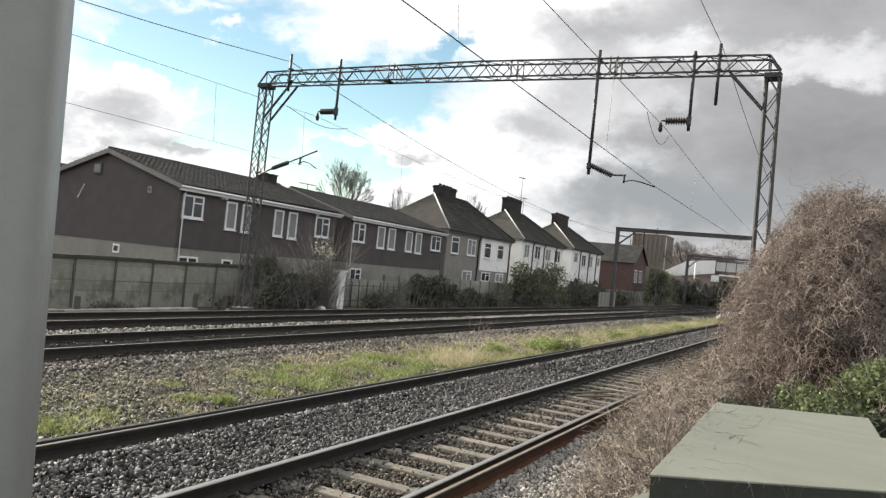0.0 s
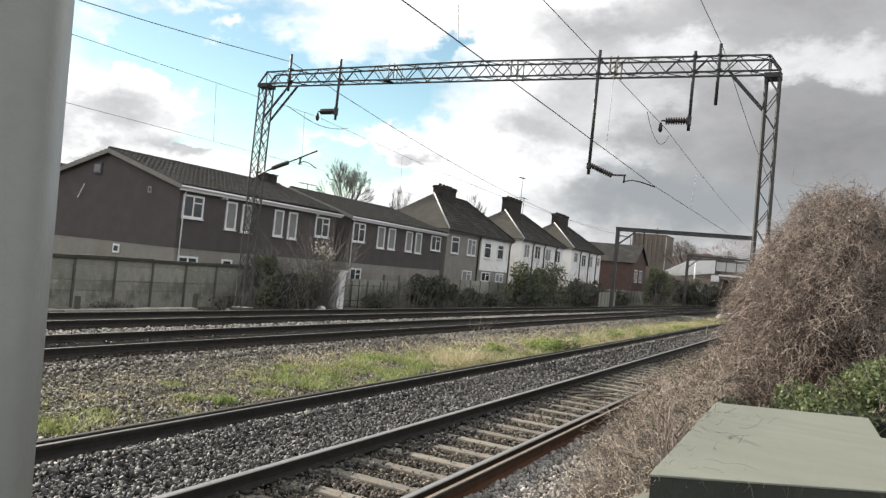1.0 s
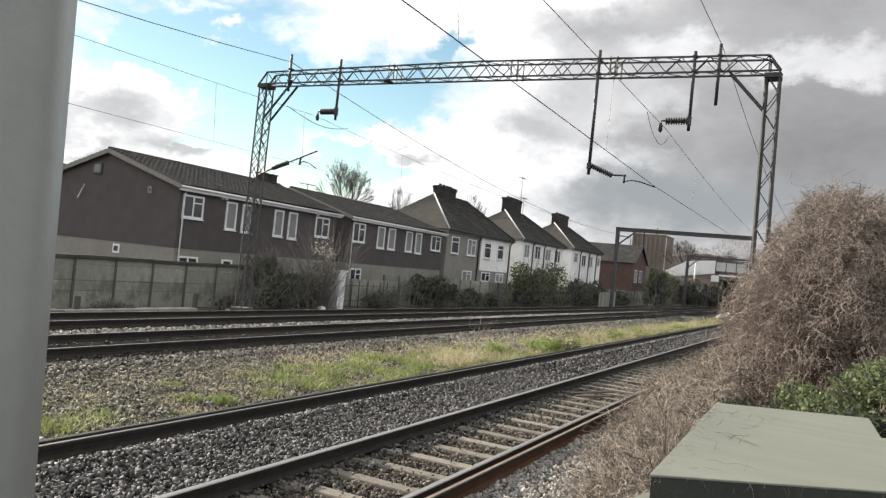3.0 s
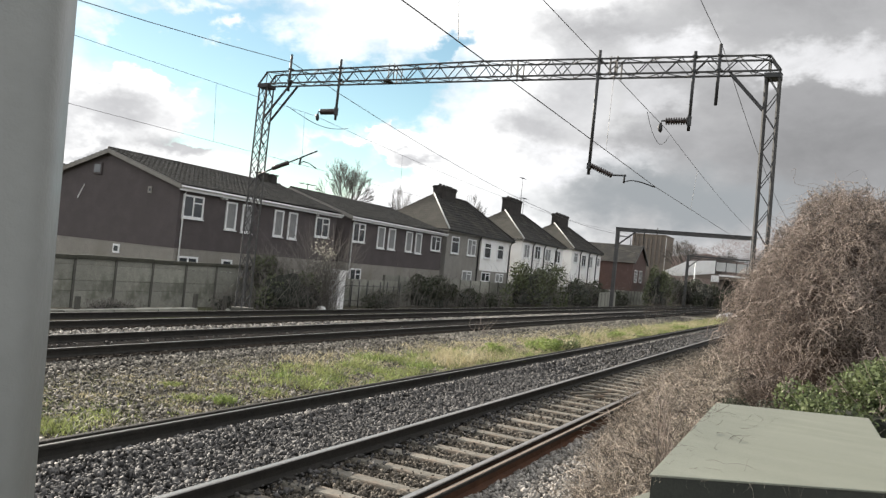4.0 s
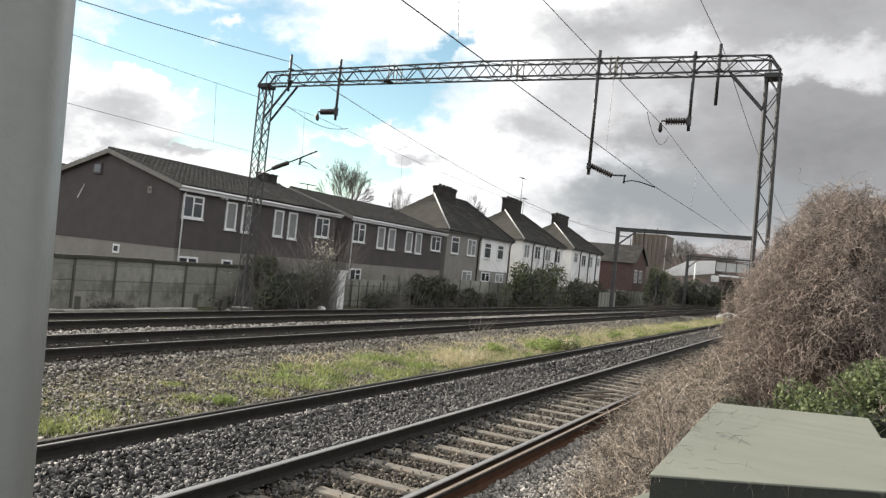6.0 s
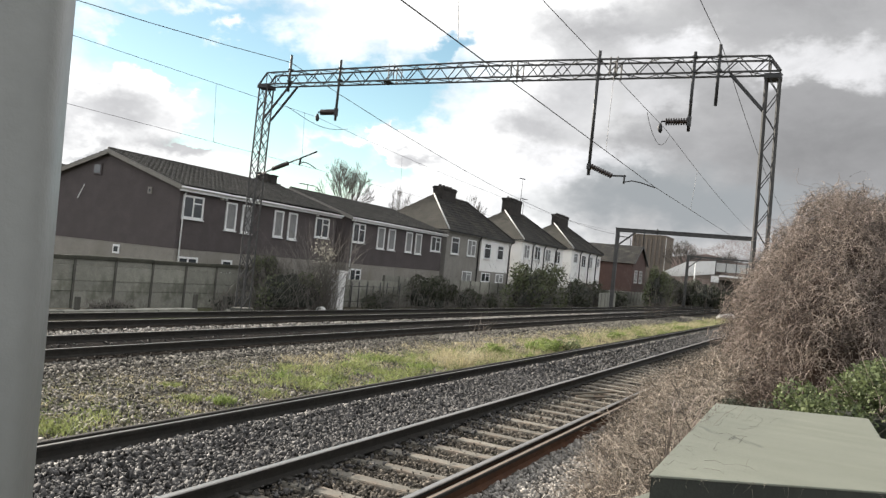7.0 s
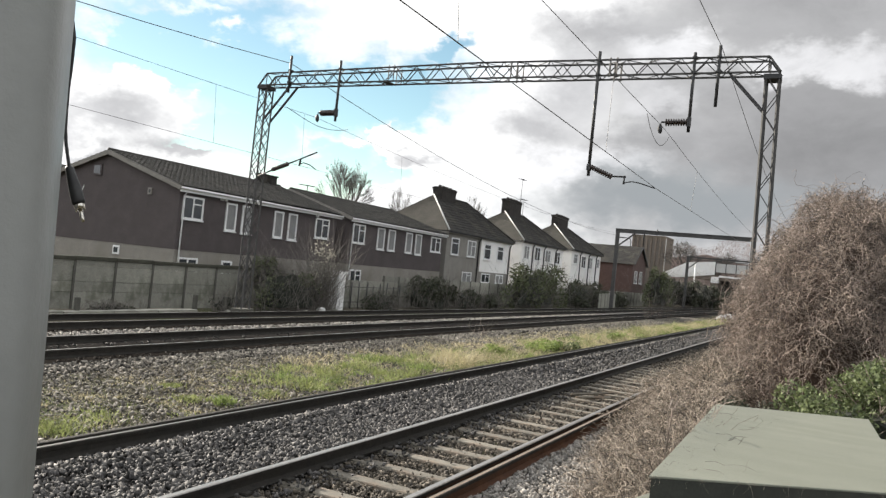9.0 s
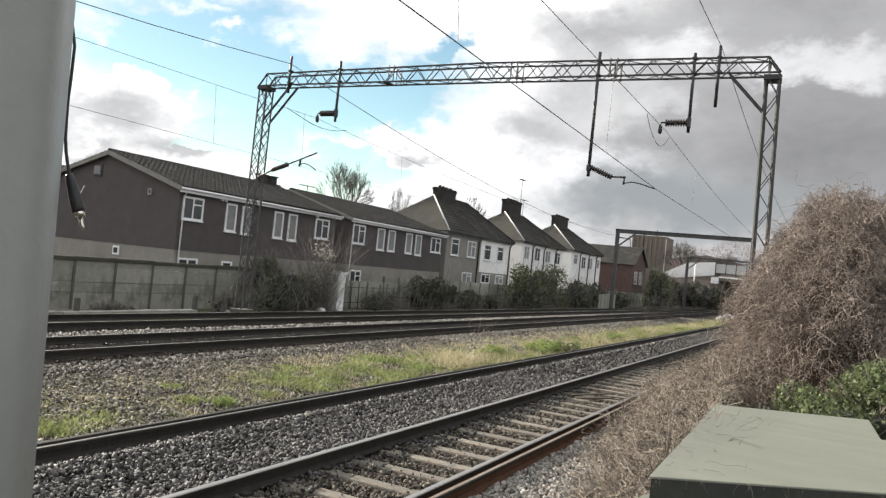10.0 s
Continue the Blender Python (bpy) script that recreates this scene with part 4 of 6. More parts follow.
def far_things():
    # red brick house with its gable end to the line
    h = thing("red_brick_house", -26.2, 112, -0.6, "red brick house with a brown tiled roof and bargeboards", "house")
    L, W, e, r = 13.0, 8.4, 6.05, 8.6
    verts = [(x, y, z) for x in (0, -L) for y, z in ((0, 0), (W, 0), (W, e), (W / 2, r), (0, e))]
    part("wall", mesh_of("wall", verts, [(0, 1, 2, 3, 4), (9, 8, 7, 6, 5)] + [((i + 1) % 5, i, i + 5, (i + 1) % 5 + 5) for i in range(5)], RED_BRICK), h)
    roof = part("roof", slope_mesh("roof", (-L, -0.3, e - 0.15), (0.3, -0.3, e - 0.15), (0.3, W / 2, r + 0.1), (-L, W / 2, r + 0.1), SLATE, 0.4, 0.4, 0.02), h, "brown tiled roof")
    part("rear_slope", slope_mesh("rear_slope", (0.3, W + 0.3, e - 0.15), (-L, W + 0.3, e - 0.15), (-L, W / 2, r + 0.1), (0.3, W / 2, r + 0.1), TILE, 0.5, 0.5), roof)
    for ya in (-0.3, W + 0.3):
        bar("bargeboard", (0.32, ya, e - 0.2), (0.32, W / 2, r + 0.05), 0.06, DARK_STEEL, roof, 0.25)
    for ya in (1.2, 4.4):
        window(h, 0.0, ya, ya + 1.7, 3.2, 5.0, 1)
    # tower block
    t = thing("tower_block", -40.5, 170, -0.6, "brown concrete tower block in the distance", "building")
    part("wall", block("wall", 0, 7.2, 0, 9, 0, 13.9, TOWER), t)
    part("roof", block("roof", -0.1, 7.3, -0.15, 9.1, 13.9, 14.15, TOWER), t)
    part("corner_pipe", block("corner_pipe", 7.3, 7.42, -0.2, -0.05, 0, 13.6, WHITE_RENDER), t, "pale pipe up the corner")
    for j in range(8):
        part("pilaster", block("pilaster", 0.1 + j * 0.98, 0.45 + j * 0.98, -0.3, -0.002, 0, 13.9, TOWER), t)
    for j in range(7):
        part("window_strip", block("window_strip", 0.5 + j * 0.98, 1.03 + j * 0.98, -0.05, -0.004, 1.0, 13.2, TOWER_GAP), t, "darker strip between the ribs")
    # station bridge over the line: white parapet that ramps up, then panels between posts
    b = thing("road_bridge", -25.2, 130, -0.6, "white-panelled bridge crossing the line", "bridge")
    part("deck", block("deck", 2.2, 32, 0, 6, 5.1, 5.85, TOWER), b)
    ramp_profile = [(0.0, 5.6), (3.5, 7.55), (7.9, 8.0), (7.9, 5.9), (2.4, 5.0), (0.2, 5.0)]
    verts = [(x, y, z) for y in (-0.15, 0.0) for x, z in ramp_profile]
    n = len(ramp_profile)
    faces = [tuple(range(n))[::-1], tuple(range(n, 2 * n))] + [(i, (i + 1) % n, n + (i + 1) % n, n + i) for i in range(n)]
    part("parapet_ramp", mesh_of("parapet_ramp", verts, faces, WHITE_RENDER), b, "white sloping parapet")
    for i in range(10):
        x = 8.0 + i * 1.55
        part("parapet_panel", block("parapet_panel", x + 0.06, x + 1.49, -0.1, 0.0, 6.35, 7.75, PALE_PANEL, 0.02), b, "pale grey parapet panel")
        part("panel_post", block("panel_post", x - 0.055, x + 0.055, -0.16, 0.02, 5.9, 7.95, STEEL), b)
    part("parapet_rail", block("parapet_rail", 3.4, 32, -0.18, 0.06, 8.02, 8.14, STEEL), b)
    for i in range(12):
        part("rail_post", block("rail_post", 3.5 + i * 0.4, 3.55 + i * 0.4, -0.08, -0.03, 7.4, 8.02, STEEL), b)
    part("fascia", block("fascia", 8.6, 32, -0.12, -0.01, 5.55, 5.83, WHITE_RENDER), b, "pale deck edge")
    part("bearing", block("bearing", 7.4, 8.6, -0.2, 0.9, 4.6, 5.6, WHITE_RENDER, 0.03), b, "white concrete bearing block")
    for x in (-1.2, 7.3, 31):
        part("pier", block("pier", x, x + 1.2, 0.2, 5.8, 0, 5.1 if x > 0 else 4.9, TOWER), b)
    # wall colour itself holds the shade under the bridge
    part("wall", block("wall", 8.6, 32, 5.0, 5.6, 0, 5.1, SHADED_SIDE), b, "abutment wall coloured near black for the shade under the deck")
    # lineside mast before the bridge
    m = thing("overhead_mast", -19.64, 118, -0.4, "grey steel overhead line mast near the bridge", "mast")
    part("post", block("post", -0.18, 0.18, -0.2, 0.2, 0, 7.8, STEEL), m)
    bar("cantilever", (0, 0, 7.72), (9.5, 0, 7.7), 0.26, STEEL, m)
    bar("stay", (0.1, 0, 6.0), (1.9, 0, 7.6), 0.14, STEEL, m)
    part("handrail", block("handrail", 0.2, 9.5, -0.1, -0.04, 7.95, 8.0, STEEL), m)
    for x, y, z, h in ((-19.6, 125, -0.5, 7.3),):
        lamp = thing("lamp_post", x, y, z, "slim pale lamp post before the bridge", "lamp post", "lamp posts")
        part("pole", rod("pole", [(0, 0, 0), (0, 0, h)], [0.12, 0.09], WHITE_RENDER, 8), lamp)
    lamp = thing("lamp_post", -36.0, 150, -0.6, "tall grey street lamp beyond the houses", "lamp post", "lamp posts")
    part("pole", rod("pole", [(0, 0, 0), (0, 0, 11.4), (-0.1, 0, 11.8), (-0.7, 0, 12.0), (-1.5, 0, 12.05)], 0.08, STEEL, 8), lamp)
    part("lantern", block("lantern", -2.3, -1.4, -0.15, 0.15, 11.95, 12.15, STEEL, 0.05), lamp)
    # wooded skyline, its pale pinkish colour standing in for distance haze
    rng = np.random.default_rng(4)
    n = 45000
    x = rng.uniform(-42, 15, n)
    z = rng.random(n) ** 0.8 * (14.0 + 1.6 * np.sin(x * 0.21) + 1.2 * np.sin(x * 0.53 + 1))
    p = np.stack([x, rng.uniform(196, 206, n), z], 1)
    d = rng.normal(size=(n, 3)) * (0.30, 0.2, 0.5)
    w = rng.normal(size=(n, 3)) * 0.018
    verts = np.stack([p - w, p + w, p + d], 1).reshape(-1, 3)
    ob = new("far_wood", big_mesh("far_wood", verts, np.arange(3 * n).reshape(-1, 3), FAR_WOOD))
    tagged(ob, "reddish bare woodland on the skyline", "woodland", kind="stuff")
    verts = [(x, 208, z) for x in range(-260, 220, 10) for z in (-1, 10.6 + 1.4 * math.sin(x * 0.17) + 0.8 * math.sin(x * 0.41))]
    faces = [(i, i + 2, i + 3, i + 1) for i in range(0, len(verts) - 2, 2)]
    tagged(new("backdrop_wood", mesh_of("backdrop_wood", verts, faces, FAR_WOOD)), "distant wooded rise behind the bridge", "woodland", kind="structure")
    # street of roofs behind the brick houses
    h = thing("rear_house", -66, 50, -0.6, "dark tiled roof of a house behind the brick block", "house")
    part("wall", block("wall", -8, 0, -8, 8, 0, 6.5, BRICK), h)
    part("roof", slope_mesh("roof", (0.3, -8, 6.4), (0.3, 8, 6.4), (-4, 8, 9.2), (-4, -8, 9.2), TILE, 0.5, 0.5), h)
    part("rear_slope", slope_mesh("rear_slope", (-8.3, 8, 6.4), (-8.3, -8, 6.4), (-4, -8, 9.2), (-4, 8, 9.2), TILE, 0.5, 0.5), h)


far_things()


# ---- fence along the line ----
def fence():
    X, z0, z1, step = -24.0, -0.52, 1.36, 1.76
    f = thing("concrete_fence", X, 0, z0, "weathered concrete post and panel fence along the line", "fence")
    H = z1 - z0
    # posts are coloured darker than the panels, with their shade included
    post = block("fence_post", -0.07, 0.05, -0.05, 0.05, 0, H + 0.02, DARK_POST, 0.012)
    courses = (0.0, 0.62, 0.99, 1.55, H)
    planks = [block("fence_panel", -0.025, 0.025, 0.054, step - 0.054, a + 0.004, b - 0.004, PANEL, 0.014) for a, b in zip(courses, courses[1:])]
    backing = block("rear_board", -0.06, -0.03, 0.05, step - 0.05, 0, 1.5, DARK_POST)
    cap = block("fence_capping", -0.06, 0.07, 0.0, step - 0.006, H - 0.12, H + 0.03, MOSS, 0.02)
    y = 7.9
    while y < 120:
        low = 31 < y < 38
        part("fence_post", post, f, at=pose(0, y, -0.42 if low else 0))
        if y < 28:
            part("fence_capping", cap, f, "mossy dark capping", pose(0.004, y, random.uniform(-0.02, 0.01), random.uniform(-0.4, 0.4)))
        part("rear_board", backing, f, at=pose(0, y, 0))
        for k in range(3 if low else 4):
            part("fence_panel", planks[k], f, at=pose(random.uniform(-0.012, 0.012), y, 0, random.uniform(-0.15, 0.15)))
        y += step
    # concrete trough lids at the foot of the fence
    t = thing("cable_trough", -20.9, 13, -0.39, "pale concrete cable trough lids along the fence foot", "trough")
    lid = block("trough_lid", -0.2, 0.2, 0.01, 0.9, -0.02, 0.16, PANEL, 0.012)
    for i in range(9):
        part("trough_lid", lid, t, at=pose(random.uniform(-0.03, 0.03), i * 0.92, 0.005 * i, random.uniform(0, 1.5), 0, random.uniform(-1.5, 1.5)))
    for x, y, h in ((-21.2, 21.6, 0.42), (-21.4, 23.4, 0.34), (-21.0, 16.4, 0.3)):
        stub = thing("concrete_stub", x, y, -0.3, "broken concrete post stub before the fence", "post", "stubs")
        part("shaft", block("shaft", -0.07, 0.07, -0.07, 0.07, 0, h + 0.2, DARK_POST, 0.02), stub)
    p = thing("white_pillar", -22.0, 31.9, -0.6, "whitewashed concrete pillar beside the fence", "pillar")
    part("shaft", block("shaft", -0.27, 0.27, -0.3, 0.3, 0, 2.05, WHITE_RENDER, 0.03), p)
    part("cap", block("cap", -0.32, 0.32, -0.36, 0.36, 2.05, 2.15, WHITE_RENDER, 0.02), p)

    # thin railing in front of the lower fence
    g = thing("steel_railing", -22.6, 33.4, -0.55, "thin dark steel railing before the lower fence", "railing")
    for i in range(9):
        part("upright", rod("upright", [(0, i * 0.72, 0), (random.uniform(-0.03, 0.03), i * 0.72, 1.45 + random.uniform(-0.1, 0.15))], 0.03, DARK_STEEL, 6), g)
    for z in (0.5, 1.3):
        part("rail", rod("rail", [(0.02, -0.1, z), (0.02, 5.9, z)], 0.018, DARK_STEEL, 6), g)
    # weathered boards near the portal
    b = thing("timber_fence", -20.9, 76.0, -0.5, "short run of weathered grey timber boards", "fence")
    board = block("board", -0.02, 0.02, 0, 0.42, 0, 1.75, PANEL, 0.01)
    for i in range(14):
        part("board", board, b, at=pose(random.uniform(-0.03, 0.03), i * 0.47, random.uniform(-0.12, 0.05), random.uniform(-1.5, 1.5)))
    part("rail", block("rail", -0.07, -0.025, 0, 6.6, 1.1, 1.2, PANEL), b)


fence()


# ---- plants ----
def strands(rng, p, d, n_seg, length, radius, gravity, wander):
    """Curved stems as three-sided tubes: starts p, directions d."""
    n = len(p)
    pts = [p]
    d = d / np.linalg.norm(d, axis=1, keepdims=True)
    L = (length * (0.5 + rng.random(n)))[:, None] / n_seg
    for _ in range(n_seg):
        d = d + rng.normal(size=(n, 3)) * wander
        d[:, 2] -= gravity
        d /= np.linalg.norm(d, axis=1, keepdims=True)
        pts.append(pts[-1] + d * L)
    P = np.stack(pts, 1)
    k = n_seg + 1
    a = np.cross(d, rng.normal(size=(n, 3)))
    a /= np.linalg.norm(a, axis=1, keepdims=True)
    b = np.cross(d, a)
    r = (radius * (0.6 + 0.8 * rng.random(n)))[:, None, None] * np.linspace(1, 0.45, k)[None, :, None]
    rings = [P + r * (a * math.cos(w) + b * math.sin(w))[:, None, :] for w in (0, 2.094, 4.189)]
    V = np.stack(rings, 2).reshape(n, k * 3, 3)
    f = []
    for i in range(n_seg):
        for j in range(3):
            m = (j + 1) % 3
            f.append((i * 3 + j, i * 3 + m, i * 3 + 3 + m, i * 3 + 3 + j))
    f = np.array(f)
    return V.reshape(-1, 3), (f[None] + (np.arange(n) * k * 3)[:, None, None]).reshape(-1, 4)


def on_mound(rng, n, c, r, low=-0.2, shell=0.12):
    """Points near the surface of an ellipsoid, with its outward normals."""
    v = rng.normal(size=(n * 3, 3))
    v /= np.linalg.norm(v, axis=1, keepdims=True)
    v = v[v[:, 2] > low][:n]
    bumpy = 1 + 0.07 * np.sin(v[:, 0] * 5 + v[:, 2] * 4) * np.cos(v[:, 1] * 6) + 0.07 * np.sin(v[:, 0] * 13 + 1) * np.sin(v[:, 2] * 11 + v[:, 1] * 9) - shell * rng.random(len(v))
    scale = np.array(r) * bumpy[:, None]
    scale[:, 0] *= 1 - 0.24 * np.clip(v[:, 2], 0, 1) ** 1.5
    return np.array(c) + v * scale, v


def lump(name, c, r, mat, seed, rough=0.12, low=-0.6):
    bm = bmesh.new()
    bmesh.ops.create_icosphere(bm, subdivisions=4, radius=1)
    for v in bm.verts:
        k = 1 + rough * (noise.noise(v.co * 2.3 + Vector((seed, 0, 0))) + 0.6 * noise.noise(v.co * 6 + Vector((0, seed, 0))))
        z = max(v.co.z, low)
        v.co = Vector((c[0] + v.co.x * k * r[0], c[1] + v.co.y * k * r[1], c[2] + z * k * r[2]))
    me = bpy.data.meshes.new(name)
    bm.to_mesh(me)
    bm.free()
    me.materials.append(mat)
    return me


def bramble_bush():
    rng = np.random.default_rng(11)
    c, r = (0.10, 15.0, 1.55), (1.74, 3.0, 2.66)
    bush = thing("dead_bramble_bush", 0, 0, 0, "tall mound of dry brown bramble and creeper stems", "bush")
    part("core", lump("core", c, (r[0] * 0.78, r[1] * 0.84, r[2] * 0.86), TWIG_CORE, 2.0), bush, "dense inner growth, darkened for the shade inside the mound")
    swaying = []
    for k, (n, low) in enumerate(((15000, -0.45), (15000, -0.45), (9000, 0.1))):
        p, nrm = on_mound(rng, n, c, r, low, 0.22 if k < 2 else 0.05)
        # no stems low in front, so the dark core shows there as shade
        open_front = (p[:, 1] < 13.6) & (p[:, 2] < 1.0) & (p[:, 0] > -1.15)
        p, nrm = p[~open_front], nrm[~open_front]
        d = nrm * 0.35 + rng.normal(size=p.shape) * 0.8 + np.array([0, 0, 0.15])
        v, f = strands(rng, p, d, 5, 0.32 if k < 2 else 0.26, 0.0046, 0.2, 0.55)
        swaying.append(part("stem_tangle", big_mesh("stem_tangle", v - np.array([0, 15, 0.6]), f, TWIG), bush, "dry curling stems", pose(0, 15, 0.6)))
    p, nrm = on_mound(rng, 20000, c, (r[0] * 1.05, r[1] * 1.05, r[2] * 1.05), -0.45, 0.16)
    v, f = leaf_cloud(rng, p, np.full(p.shape, 0.05), 20000, 0.017)
    swaying.append(part("dry_foliage", big_mesh("dry_foliage", v - np.array([0, 15, 0.6]), f, DRY_LEAF), bush, "shrivelled tan leaves", pose(0, 15, 0.6)))
    # long hanging stems
    p, nrm = on_mound(rng, 1000, c, (r[0] * 1.02, r[1] * 1.02, r[2] * 1.02), -0.35, 0.1)
    v, f = strands(rng, p, nrm * 0.7 + rng.normal(size=p.shape) * 0.4, 11, 0.75, 0.0046, 0.3, 0.42)
    swaying.append(part("hanging_growth", big_mesh("hanging_growth", v - np.array([0, 15, 0.6]), f, TWIG), bush, "long hanging stems", pose(0, 15, 0.6)))
    for ob in swaying:
        tagged(ob, kind="stuff")
    return swaying


def bramble_sprawl():
    """Low dead growth over the bank between the near rail and the green box."""
    rng = np.random.default_rng(12)
    n = 26000
    y = 6.0 + 13.0 * rng.random(n) ** 1.1
    left = np.interp(y, [6, 9, 11, 13.5, 17, 20], [-1.95, -2.33, -2.75, -3.1, -3.45, -3.7]) + rng.normal(size=n) * 0.14
    right = -0.75 + 0.0 * y
    u = rng.random(n)
    x = left + (right - left) * u
    top = np.clip((x - left) * 0.55, 0.02, 0.95) * np.clip(0.45 + (y - 6) * 0.09, 0.4, 1.25)
    z = np.maximum(-0.03 + 0.75 * np.clip((x + 2.4) / 2.0, 0, 1), 0) * 0.6 + top * rng.random(n) ** 0.6
    # a bare hollow behind the box
    keep = ~((x > -1.42 + 0.04 * (y - 7.0)) & (y > 6.8) & (y < 13.4))
    x, y, z = x[keep], y[keep], z[keep]
    n = len(x)
    d = rng.normal(size=(n, 3)) * (0.7, 0.7, 0.45) + np.array([-0.25, -0.1, 0.45])
    d[:, 2] += np.clip(1.5 - (y - 6) * 0.12, 0.3, 1.2) * (rng.random(n) < 0.6)
    v, f = strands(rng, np.stack([x, y, z], 1), d, 5, 0.32, 0.0055, 0.22, 0.4)
    dark = rng.random(n) < 0.2
    stems = v.reshape(n, -1, 3)
    for name, pick, mat, label in (("dead_bramble_shoots", dark, DARK_STRAND, "dark dead shoots among the dry stems"), ("dead_bramble_sprawl", ~dark, PALE_TWIG, "tangle of dry brown stems sprawling over the bank")):
        ob = new(name, big_mesh(name, stems[pick].reshape(-1, 3), f[:len(f) // n * int(pick.sum())], mat))
        tagged(ob, label, "dead plants", kind="stuff")
    v, f = leaf_cloud(rng, np.stack([x, y, z + 0.05], 1), np.full((n, 3), 0.06), 9000, 0.017)
    tagged(new("dry_litter", big_mesh("dry_litter", v, f, DRY_LEAF)), "dry leaves and straw caught in the stems", "dead plants", kind="stuff")
    # dark lump gives the shade under the sprawling stems
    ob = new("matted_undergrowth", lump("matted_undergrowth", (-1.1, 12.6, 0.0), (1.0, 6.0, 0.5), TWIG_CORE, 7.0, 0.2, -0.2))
    tagged(ob, "matted undergrowth on the bank, darkened for shade among the stems", "dead plants", kind="stuff")


def leaf_cloud(rng, centres, radii, n, size, flat=0.6):
    """Leaves as bent pairs of triangles, scattered through clumps."""
    k = rng.integers(0, len(centres), n)
    v = rng.normal(size=(n, 3))
    v /= np.linalg.norm(v, axis=1, keepdims=True)
    p = np.array(centres)[k] + v * np.array(radii)[k] * (0.55 + 0.5 * rng.random(n))[:, None]
    a = rng.normal(size=(n, 3))
    a /= np.linalg.norm(a, axis=1, keepdims=True)
    nn = v + rng.normal(size=(n, 3)) * flat
    b = np.cross(nn, a)
    b /= np.linalg.norm(b, axis=1, keepdims=True)
    s = (size * (0.6 + 0.8 * rng.random(n)))[:, None]
    nn = nn / np.linalg.norm(nn, axis=1, keepdims=True)
    V = np.stack([p - a * s, p + b * s * 0.5 + nn * s * 0.15, p + a * s, p - b * s * 0.5 + nn * s * 0.15], 1).reshape(-1, 3)
    q = np.arange(n)[:, None] * 4
    F2 = np.concatenate([q + np.array([[0, 1, 2]]), q + np.array([[0, 2, 3]])], 0)
    return V, F2


def shrub(x, y, z, w, l, h, n, size, mat, label, seed, clumps=14, core=0.6):
    rng = np.random.default_rng(seed)
    s = thing("shrub", x, y, z, label, "shrub", "shrubs beside the line")
    cs, rs = [], []
    for _ in range(clumps):
        cs.append((rng.uniform(-0.7, 0.7) * w, rng.uniform(-0.75, 0.75) * l, h * rng.uniform(0.25, 0.78)))
        k = rng.uniform(0.22, 0.42)
        rs.append((w * k * 1.3, l * k, h * k * 0.8))
    V, F2 = leaf_cloud(rng, cs, rs, n, size)
    V[:, 2] = np.maximum(V[:, 2], 0.02)
    part("foliage", big_mesh("foliage", V, F2, mat), s)
    if core:
        # near-black lump in place of the shade between the leaves
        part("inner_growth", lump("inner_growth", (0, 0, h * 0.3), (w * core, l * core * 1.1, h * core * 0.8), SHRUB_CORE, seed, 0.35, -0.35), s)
    p = np.zeros((360, 3)) + rng.normal(size=(360, 3)) * (w * 0.45, l * 0.5, 0.05)
    p[:, 2] = 0.05
    v, f = strands(rng, p, rng.normal(size=(360, 3)) * 0.24 + np.array([0, 0, 1]), 5, h * 0.9, 0.010, 0.02, 0.2)
    part("twig_growth", big_mesh("twig_growth", v, f, SHRUB_TWIG), s)["kind"] = "stuff"
    return s


